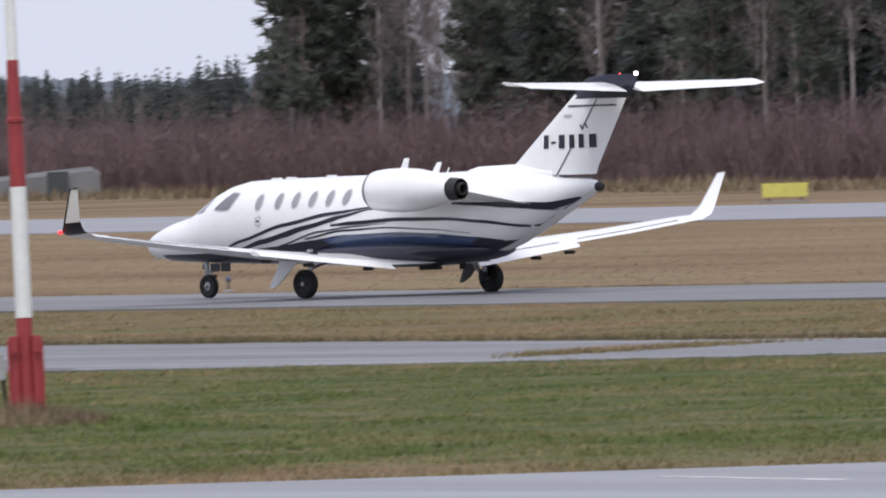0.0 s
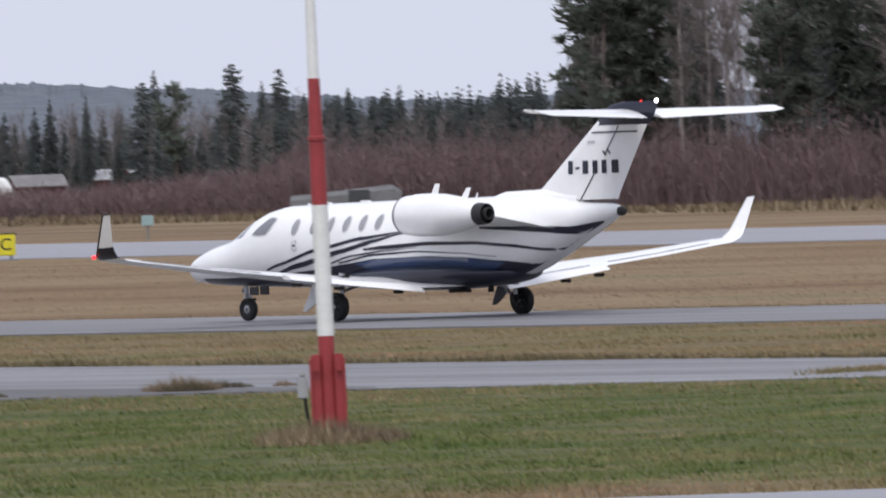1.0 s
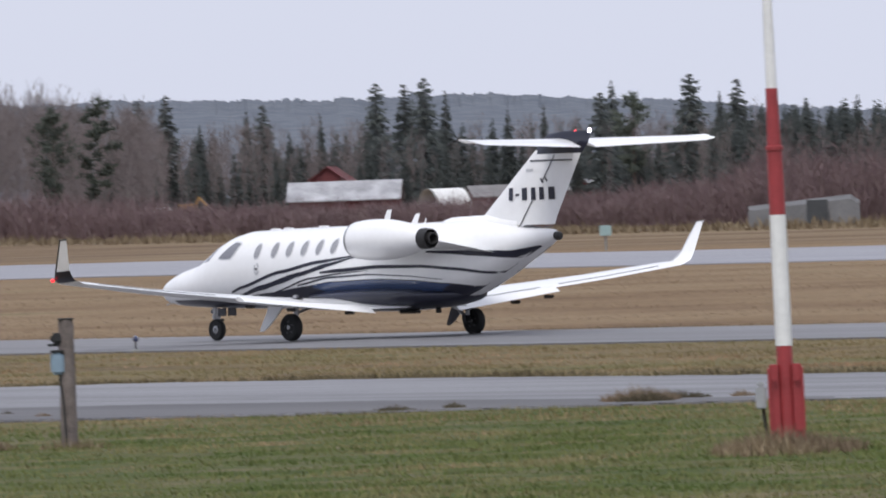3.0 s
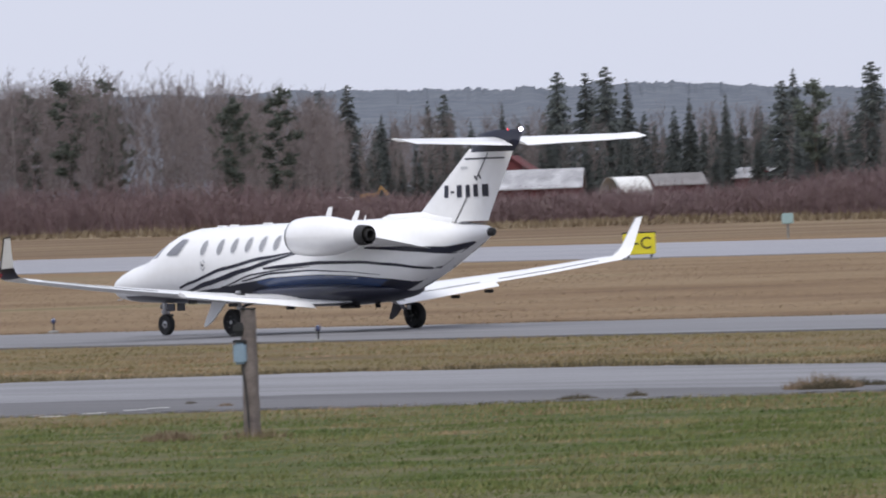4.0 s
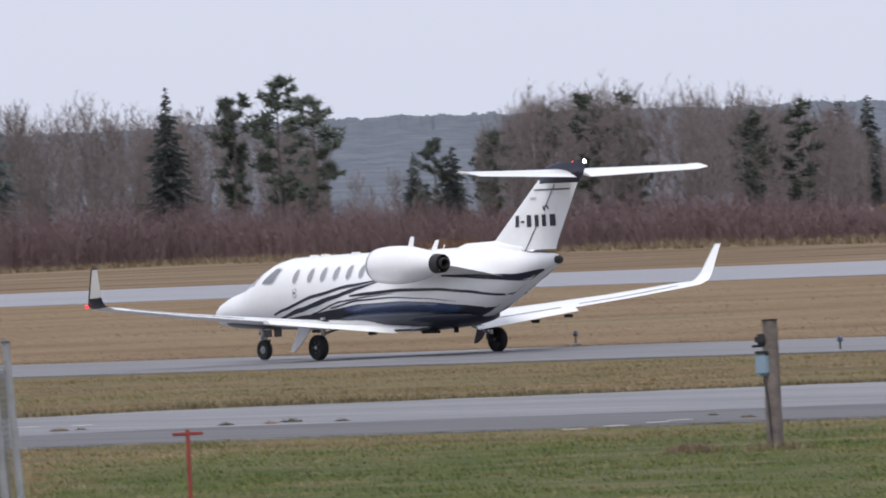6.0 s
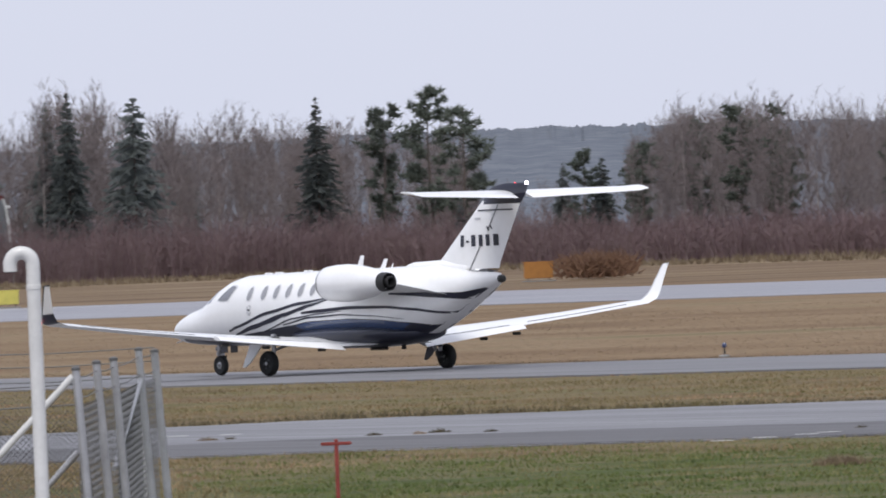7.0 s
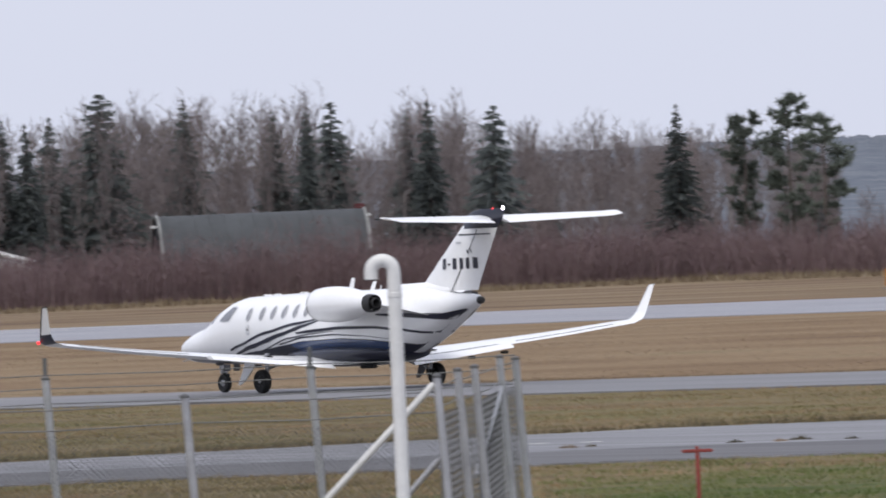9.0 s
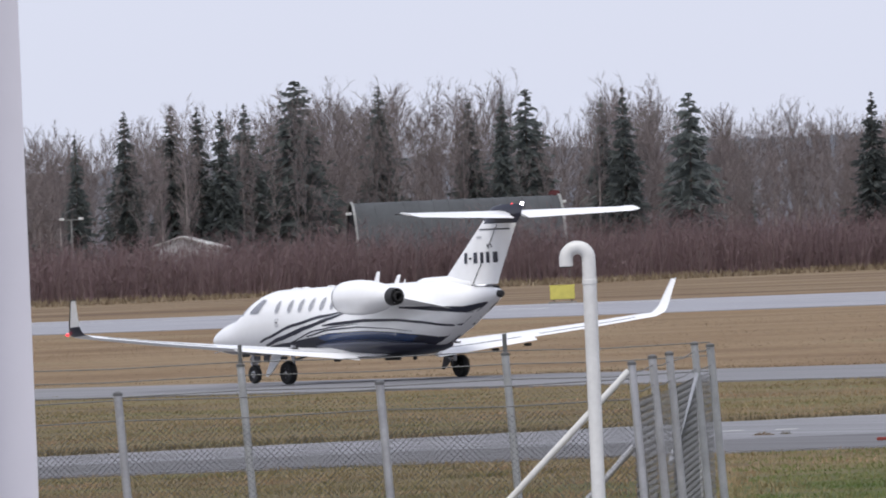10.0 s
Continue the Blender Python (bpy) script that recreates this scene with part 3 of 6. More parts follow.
        part("spoiler_seam", loft(along((1.4, 2.6, 4.0), 0.16, 0.012, 0.006)), M_SEAM, jet)
        for y in (1.6, 3.0, 4.0):
            lx, lz, tx, tz, fu = wing_at(y)
            part("flap_track", box(0.30, 0.05, 0.07, (tx - 0.12, side * y, tz - 0.15), 0.02), M_BLACK, jet)
        part("nav_light", lathe([(0, 0.015), (0.03, 0.035), (0.07, 0.038), (0.11, 0.015)], "x", 10, centre=(0.30, side * 8.33, 1.36)), M_RED_LAMP if side > 0 else M_PANE, jet, "lit red navigation light" if side > 0 else "clear navigation light")
        # root fillet
        part("root_fillet", loft([foil((a, side * y, z), (b, side * y, z2), t) for y, a, z, b, z2, t in ((0.70, 1.55, 0.72, -1.75, 0.62, 0.34), (0.95, 1.45, 0.71, -1.50, 0.60, 0.34), (1.16, 1.40, 0.70, -1.12, 0.60, 0.34))]), M_WHITE, jet)
    # engines
    for side in (1, -1):
        cy, cz = side * 1.38, 1.985
        part("nacelle", lathe([(-2.89, 0.205), (-2.82, 0.225), (-2.42, 0.325), (-1.98, 0.395), (-1.6, 0.415), (-1.2, 0.405), (-0.92, 0.375), (-0.80, 0.335), (-0.765, 0.30), (-0.79, 0.275), (-0.95, 0.258), (-1.2, 0.25)], "x", 32, centre=(0, cy, cz)), M_WHITE, jet)
        part("intake_lip", lathe([(-0.90, 0.373), (-0.83, 0.352), (-0.775, 0.315), (-0.758, 0.298), (-0.79, 0.27)], "x", 32, centre=(0, cy, cz)), M_STEEL, jet)
        noz = part("exhaust_nozzle", lathe([(-2.85, 0.213), (-2.97, 0.210), (-3.10, 0.195), (-3.10, 0.178), (-2.9, 0.17), (-2.6, 0.10)], "x", 28, centre=(0, cy, cz)), M_BLACK, jet, "sooty dark exhaust nozzle")
        part("core_nozzle", lathe([(-2.9, 0.14), (-3.16, 0.125), (-3.17, 0.10), (-3.0, 0.06)], "x", 20, centre=(0, cy, cz)), M_BLACK, noz)
        part("pylon", loft([foil((a, side * y, z), (b, side * y, z2), t) for y, a, z, b, z2, t in ((0.50, -1.1, 1.90, -4.05, 1.66, 0.34), (0.80, -1.2, 1.93, -3.72, 1.77, 0.30), (1.10, -1.3, 1.96, -3.22, 1.90, 0.26))]), M_WHITE, jet)
        part("pylon_edge", loft([foil((a, side * y, z), (b, side * y, z2), 0.05) for y, a, z, b, z2 in ((0.55, -3.55, 1.735, -4.10, 1.665), (1.12, -2.9, 1.93, -3.25, 1.895))]), M_GREYP, jet)
    # landing gear
    wheels = []
    for y, x, r, wd in ((2.45, 0.0, 0.275, 0.18), (-2.45, 0.0, 0.275, 0.18), (0.0, 5.19, 0.225, 0.13)):
        wh = part("wheel", lathe([(-wd * 0.40, 0.03), (-wd * 0.42, 0.06), (-wd * 0.30, 0.10), (-wd * 0.36, r * 0.56), (-wd * 0.3, r * 0.6), (wd * 0.3, r * 0.6), (wd * 0.36, r * 0.56), (wd * 0.30, 0.10), (wd * 0.42, 0.06), (wd * 0.40, 0.03)], "y", 24), M_STEEL if y == 0 else M_BLACK, jet)
        wh.location = (x, y, r)
        part("tyre", lathe([(-wd * 0.36, r * 0.58), (-wd * 0.5, r * 0.72), (-wd * 0.48, r * 0.90), (-wd * 0.30, r * 0.985), (0, r), (wd * 0.30, r * 0.985), (wd * 0.48, r * 0.90), (wd * 0.5, r * 0.72), (wd * 0.36, r * 0.58)], "y", 32), M_RUBBER, wh)
        for k in range(5):
            a = 2 * math.pi * k / 5
            part("wheel_bolt", lathe([(-wd * 0.46, 0.016), (wd * 0.46, 0.016)], "y", 6, centre=(r * 0.42 * math.cos(a), 0, r * 0.42 * math.sin(a))), M_SEAM, wh)
        wheels.append((wh, x, y, r))
    for side in (1, -1):
        y = side * 2.45
        part("oleo_strut", tube([(0.02, y - side * 0.16, 0.92), (0.02, y - side * 0.15, 0.30)], [0.06, 0.045], 12), M_STEEL, jet)
        part("trailing_arm", tube([(0.30, y - side * 0.14, 0.52), (0.0, y - side * 0.13, 0.275), (0.0, y + side * 0.09, 0.275)], 0.04, 10), M_STEEL, jet)
        part("side_brace", tube([(0.05, y - side * 0.15, 0.55), (0.05, y - side * 0.95, 0.76)], 0.03, 8), M_STEEL, jet)
        rings = [[(x0, y + side * (w0 - 0.012), z), (x1, y + side * (w0 - 0.012), z), (x1, y + side * (w0 + 0.012), z), (x0, y + side * (w0 + 0.012), z)] for x0, x1, z, w0 in ((0.10, 0.62, 0.80, 0.02), (0.34, 0.72, 0.55, 0.03), (0.62, 0.86, 0.30, 0.05), (0.80, 0.90, 0.20, 0.055))]
        # the right door's dark colour imitates shade on its inner face
        part("gear_door", loft(rings), M_WHITE if side > 0 else M_SEAM, jet, "white hanging landing gear door" if side > 0 else "gear door with shade painted on its inner face", smooth=False)
        part("brake_pack", box(0.20, 0.14, 0.20, (0.05, y - side * 0.16, 0.34), 0.04), M_BLACK, jet)
        # black block added to stand for the shade in the wheel well
        part("wheel_well_shade", box(0.34, 0.22, 0.12, (0.0, y - side * 0.14, 0.80), 0.04), M_BLACK, jet)
    part("nose_strut", tube([(5.25, 0, 0.75), (5.19, 0, 0.25)], [0.055, 0.04], 12), M_STEEL, jet)
    part("nose_axle", tube([(5.19, -0.1, 0.225), (5.19, 0.1, 0.225)], 0.03, 8), M_STEEL, jet)
    part("nose_fork", box(0.10, 0.19, 0.10, (5.2, 0, 0.49), 0.02), M_STEEL, jet)
    part("torque_link", box(0.20, 0.05, 0.05, (5.06, 0, 0.42), 0.015), M_BLACK, jet)
    for y in (0.17, -0.17):
        d = part("nose_gear_door", box(0.26, 0.02, 0.16, (4.86, y * 0.8, 0.585), 0.006), M_NAVY, jet)
    part("taxi_light", lathe([(0, 0.03), (0.06, 0.05)], "x", 10, centre=(5.27, 0, 0.60)), M_PANE, jet)
    part("belly_vent", box(0.55, 0.16, 0.07, (-1.0, 0.15, 0.515), 0.025), M_BLACK, jet)
    part("belly_mast", box(0.16, 0.02, 0.14, (-1.7, 0, 0.55), 0.006), M_BLACK, jet)
    part("pitot_probe", tube([(6.05, 0.42, 0.80), (6.22, 0.46, 0.76)], 0.014, 6), M_STEEL, jet)
    part("pitot_probe", tube([(6.05, -0.42, 0.80), (6.22, -0.46, 0.76)], 0.014, 6), M_STEEL, jet)
    return jet, wheels


JET, WHEELS = build_jet()


# ================= trees, brush and grass =================
M_TWIG = island("bare_twigs", [(0.0, (0.150, 0.125, 0.128)), (0.5, (0.205, 0.172, 0.168)), (1.0, (0.27, 0.232, 0.220))])
M_BUSH = island("red_brown_brush", [(0.0, (0.148, 0.092, 0.100)), (0.55, (0.205, 0.134, 0.140)), (0.9, (0.240, 0.172, 0.166)), (1.0, (0.262, 0.205, 0.182))])
# both needle tones are lifted to paint in a veil of hazy air
M_NEEDLE = island("spruce_needles", [(0.0, (0.115, 0.130, 0.128)), (0.6, (0.130, 0.148, 0.142)), (1.0, (0.145, 0.162, 0.148))], thin=0.5)
M_PINE = island("pine_needles", [(0.0, (0.120, 0.140, 0.118)), (0.6, (0.138, 0.160, 0.128)), (1.0, (0.155, 0.176, 0.138))], thin=0.5)
M_BIRCH = plain("birch_bark", (0.33, 0.29, 0.275), 0.85, vary=0.5, scale=1.3)
M_TRUNK = plain("grey_bark", (0.15, 0.12, 0.105), 0.9, vary=0.4, scale=1.5)
M_STRAW = island("straw_blades", [(0.0, (0.14, 0.10, 0.056)), (0.4, (0.20, 0.145, 0.085)), (0.75, (0.26, 0.20, 0.12)), (1.0, (0.32, 0.26, 0.17))])
# dark brown grass, darkened further to paint the shadow under the road-edge overhang
M_VERGE = island("verge_blades", [(0.0, (0.058, 0.046, 0.023)), (0.5, (0.088, 0.073, 0.036)), (1.0, (0.14, 0.11, 0.064))])
M_MEADOW = island("meadow_blades", [(0.0, (0.15, 0.102, 0.06)), (0.6, (0.205, 0.145, 0.088)), (1.0, (0.24, 0.185, 0.115))])
M_RUST = island("rusty_stems", [(0.0, (0.17, 0.115, 0.072)), (0.5, (0.25, 0.178, 0.112)), (1.0, (0.33, 0.25, 0.16))])
M_RUSTBUSH = island("rusty_bush", [(0.0, (0.17, 0.085, 0.05)), (0.5, (0.235, 0.125, 0.07)), (1.0, (0.28, 0.165, 0.10))])


def m_turf(name, scale, stops):
    """Blades that share the tone of the tussock they stand in."""
    m, ns, ls, b = material(name, 0.8)
    b.inputs["Specular IOR Level"].default_value = 0.2
    geo = ns.new("ShaderNodeNewGeometry")
    clump = noise_ramp(ns, ls, geo.outputs["Position"], scale, stops, 5, (1.0, 0.55, 0.2))
    broad = noise_ramp(ns, ls, geo.outputs["Position"], 0.32, [(0.34, (0.80, 0.92, 0.74)), (0.50, (1.08, 1.10, 1.02)), (0.66, (1.50, 1.28, 1.42))], 3, (1.0, 0.5, 0.2))
    t = ns.new("ShaderNodeMapRange")
    t.inputs[3].default_value, t.inputs[4].default_value = 0.97, 1.20
    ls.new(geo.outputs["Random Per Island"], t.inputs[0])
    ls.new(mix(ns, ls, "MULTIPLY", 1.0, mix(ns, ls, "MULTIPLY", 1.0, clump, broad), t.outputs[0]), b.inputs["Base Color"])
    return m


M_LAWN = m_turf("lawn_turf", 0.9, [(0.30, (0.062, 0.088, 0.026)), (0.46, (0.105, 0.128, 0.042)), (0.57, (0.150, 0.146, 0.066)), (0.70, (0.225, 0.180, 0.105))])
M_EDGE_TURF = m_turf("brown_turf", 0.9, [(0.30, (0.112, 0.102, 0.046)), (0.48, (0.178, 0.138, 0.074)), (0.62, (0.240, 0.180, 0.108)), (0.75, (0.29, 0.23, 0.148))])


class Spikes:
    """Gathers thin three-sided stems into one mesh."""

    def __init__(self):
        self.v, self.f = [], []

    def stem(self, a, b, ra, rb=0.0):
        ax, ay, az = a
        dx, dy, dz = b[0] - ax, b[1] - ay, b[2] - az
        L = math.sqrt(dx * dx + dy * dy + dz * dz) or 1
        dx, dy, dz = dx / L, dy / L, dz / L
        if abs(dz) < 0.9:
            sx, sy, sz = dy, -dx, 0.0
        else:
            sx, sy, sz = 0.0, dz, -dy
        n = math.sqrt(sx * sx + sy * sy + sz * sz) or 1
        sx, sy, sz = sx / n, sy / n, sz / n
        tx, ty, tz = dy * sz - dz * sy, dz * sx - dx * sz, dx * sy - dy * sx
        i = len(self.v)
        ring = [(0.0, 1.0), (0.866, -0.5), (-0.866, -0.5)]
        for c, s in ring:
            self.v.append((ax + ra * (c * sx + s * tx), ay + ra * (c * sy + s * ty), az + ra * (c * sz + s * tz)))
        if rb > 0:
            for c, s in ring:
                self.v.append((b[0] + rb * (c * sx + s * tx), b[1] + rb * (c * sy + s * ty), b[2] + rb * (c * sz + s * tz)))
            for k in range(3):
                m = (k + 1) % 3
                self.f.append((i + k, i + m, i + 3 + m, i + 3 + k))
        else:
            self.v.append(tuple(b))
            for k in range(3):
                self.f.append((i + k, i + (k + 1) % 3, i + 3))

    def blade(self, a, b, w, turn=0.0):
        """A flat tapering blade, for grass, needles and the finest twigs."""
        dx, dy, dz = b[0] - a[0], b[1] - a[1], b[2] - a[2]
        c, s = math.cos(turn), math.sin(turn)
        sx, sy, sz = c * dz - s * 0.3 * dy, s * dz + s * 0.3 * dx, -(c * dx + s * dy)
        n = w / (math.sqrt(sx * sx + sy * sy + sz * sz) or 1)
        i = len(self.v)
        self.v.append((a[0] + sx * n, a[1] + sy * n, a[2] + sz * n))
        self.v.append((a[0] - sx * n, a[1] - sy * n, a[2] - sz * n))
        self.v.append((b[0], b[1], b[2]))
        self.f.append((i, i + 1, i + 2))


def trunk_mesh(rnd, h, r, bend, top=0.97):
    s, pts = [], []
    x = y = 0.0
    for k in range(9):
        f = k / 8
        pts.append(Vector((x, y, h * top * f)))
        x += rnd.uniform(-bend, bend)
        y += rnd.uniform(-bend, bend)
    bm = tube(pts, [r * (1 - 0.9 * k / 8) + 0.012 for k in range(9)], 7)
    return bm, pts


def at_height(pts, z):
    for p, q in zip(pts, pts[1:]):
        if z <= q.z:
            return p.lerp(q, (z - p.z) / max(1e-6, q.z - p.z))
    return pts[-1].copy()


def make_bare_tree(seed, h, spread, start, limbs, twigs=8, fine=8, thick=1.0):
    """A leafless tree: (trunk bmesh, crown spikes)."""
    rnd = random.Random(seed)
    bm, pts = trunk_mesh(rnd, h, 0.010 * h, 0.10)
    sp = Spikes()
    for i in range(limbs):
        f = start + (0.99 - start) * (i + rnd.random()) / limbs
        p = at_height(pts, h * f * 0.97)
        a = rnd.uniform(0, 2 * math.pi)
        ln = spread * h * (0.35 + 0.65 * math.sin(math.pi * min(1, (1 - f) / (1 - start) * 0.75 + 0.2))) * rnd.uniform(0.7, 1.15)
        d = Vector((math.cos(a), math.sin(a), rnd.uniform(1.5, 3.0))).normalized()
        mid = p + d * ln * 0.55
        end = mid + (d + Vector((rnd.uniform(-.25, .25), rnd.uniform(-.25, .25), rnd.uniform(0.0, 0.4)))).normalized() * ln * 0.5
        sp.stem(p, mid, 0.030 * (1 - f * 0.6), 0.016)
        sp.stem(mid, end, 0.016)
        for k in range(twigs):
            g = rnd.uniform(0.15, 1.0)
            q = p.lerp(mid, g * 1.8) if g < 0.55 else mid.lerp(end, (g - 0.55) / 0.45)
            e = (d + Vector((rnd.uniform(-.8, .8), rnd.uniform(-.8, .8), rnd.uniform(-0.2, 0.8)))).normalized()
            l2 = ln * rnd.uniform(0.25, 0.5)
            w = q + e * l2
            sp.blade(q, w, 0.017 * thick, rnd.uniform(0, 3.14))
            for _ in range(fine):
                u = q.lerp(w, rnd.uniform(0.15, 1))
                e2 = (e + Vector((rnd.uniform(-.8, .8), rnd.uniform(-.8, .8), rnd.uniform(-0.5, 0.6)))).normalized()
                sp.blade(u, u + e2 * l2 * rnd.uniform(0.4, 0.8), 0.013 * thick, rnd.uniform(0, 3.14))
    return bm, sp


def make_spruce(seed, h, width, lite=False, full=0.92):
    """Drooping whorls of boughs, each with its side sprays."""
    rnd = random.Random(seed)
    bm, pts = trunk_mesh(rnd, h, 0.011 * h, 0.03, 0.99)
    sp = Spikes()
    z = 0.05 * h
    while z < h * 0.995:
        f = z / h
        R = width * h * (1 - f) ** full * rnd.uniform(0.70, 1.15) + 0.05
        n = 9 if f < 0.85 else 6
        a0 = rnd.uniform(0, 6.28)
        for k in range(n):
            a = a0 + 2 * math.pi * k / n + rnd.uniform(-.35, .35)
            r = R * rnd.uniform(0.6, 1.12)
            p = at_height(pts, min(h * 0.98, z + rnd.uniform(-0.02, 0.02) * h))
            tip = p + Vector((math.cos(a) * r, math.sin(a) * r, -r * rnd.uniform(0.05, 0.5) + (0.45 * r if f > 0.85 else 0)))
            sp.blade(p, tip, min(0.17, 0.04 + 0.09 * R), rnd.uniform(0, 3.14))
            for m in range(4 if lite else 6):
                g = rnd.uniform(0.25, 0.98)
                q = p.lerp(tip, g)
                b = a + rnd.choice((-1, 1)) * rnd.uniform(0.3, 1.2)
                l2 = r * (1.05 - g) * 0.55 + 0.06 + min(0.26, 0.16 * R)
                sp.blade(q, q + Vector((math.cos(b) * l2, math.sin(b) * l2, l2 * rnd.uniform(-1.0, 0.3))), (1.5 if lite else 1.0) * min(0.11, 0.03 + 0.06 * R), rnd.uniform(0, 3.14))
        z += (0.030 if lite else 0.021) * h * rnd.uniform(0.8, 1.25)
    return bm, sp


def make_pine(seed, h, lite=False):
    """A tall bole with uneven clumps of needles, broadest above the middle."""
    rnd = random.Random(seed)
    bm, pts = trunk_mesh(rnd, h, 0.013 * h, 0.08)
    sp = Spikes()
    n = 26 if lite else 40
    for i in range(n):
        f = 0.30 + 0.69 * (i + rnd.random()) / n
        p = at_height(pts, h * f * 0.97)
        a = rnd.uniform(0, 6.28)
        ln = h * 0.135 * (0.35 + math.sin(math.pi * min(1, (1.02 - f) * 1.35))) * rnd.uniform(0.5, 1.15)
        end = p + Vector((math.cos(a), math.sin(a), rnd.uniform(0.0, 0.6))) * ln
        sp.stem(p, end, 0.045, 0.02)
        for c in range(6):
            q = p.lerp(end, rnd.uniform(0.35, 1.05)) + Vector((rnd.uniform(-.3, .3), rnd.uniform(-.3, .3), rnd.uniform(-.2, .3)))
            for k in range(9 if lite else 13):
                e = Vector((rnd.gauss(0, 1), rnd.gauss(0, 1), rnd.gauss(0.3, 0.8))).normalized()
                sp.blade(q, q + e * rnd.uniform(0.35, 0.75), 0.11 if lite else 0.08, rnd.uniform(0, 3.14))
    return bm, sp


def tree_kit():
    kit = {"birch": [], "spruce": [], "pine": []}
    for s in range(5):
        kit["birch"].append(make_bare_tree(10 + s, 14, (0.17, 0.20, 0.15, 0.22, 0.18)[s], (0.36, 0.28, 0.45, 0.30, 0.40)[s], 32))
    for s in range(4):
        kit["spruce"].append(make_spruce(30 + s, 14, (0.20, 0.245, 0.175, 0.22)[s]))
    for s in range(3):
        kit["pine"].append(make_pine(50 + s, 14))
    kit["old_spruce"] = [make_spruce(70 + s, 14, (0.25, 0.29, 0.23)[s], True, 0.62) for s in range(3)]
    kit["far_birch"] = [make_bare_tree(110 + s, 14, (0.17, 0.20, 0.16, 0.19)[s], (0.22, 0.16, 0.30, 0.24)[s], 24, 5, 6, 1.1) for s in range(4)]
    kit["far_spruce"] = [make_spruce(130 + s, 14, (0.22, 0.26, 0.20)[s], True) for s in range(3)]
    kit["far_pine"] = [make_pine(150 + s, 14, True) for s in range(3)]
    return kit


LOOKS = {
    "birch": (M_BIRCH, M_TWIG, "leafless birch with pale trunk and fine bare twigs", "tree"),
    "spruce": (M_TRUNK, M_NEEDLE, "dark green spruce with drooping boughs", "tree"),
    "old_spruce": (M_TRUNK, M_NEEDLE, "broad old spruce with a full dark crown", "tree"),
    "pine": (M_TRUNK, M_PINE, "tall pine with clumped green needles", "tree"),
}


def front_y(az):
    """How far off (in y) the brush begins at a bearing."""
    return lerp([(42, 410), (43.5, 418), (46.5, 465), (50, 502), (52, 550), (53.7, 585), (55.5, 545), (57.6, 502), (60, 490)], az)[0]


def front_d(az):
    return front_y(az) / math.cos(radians(az))


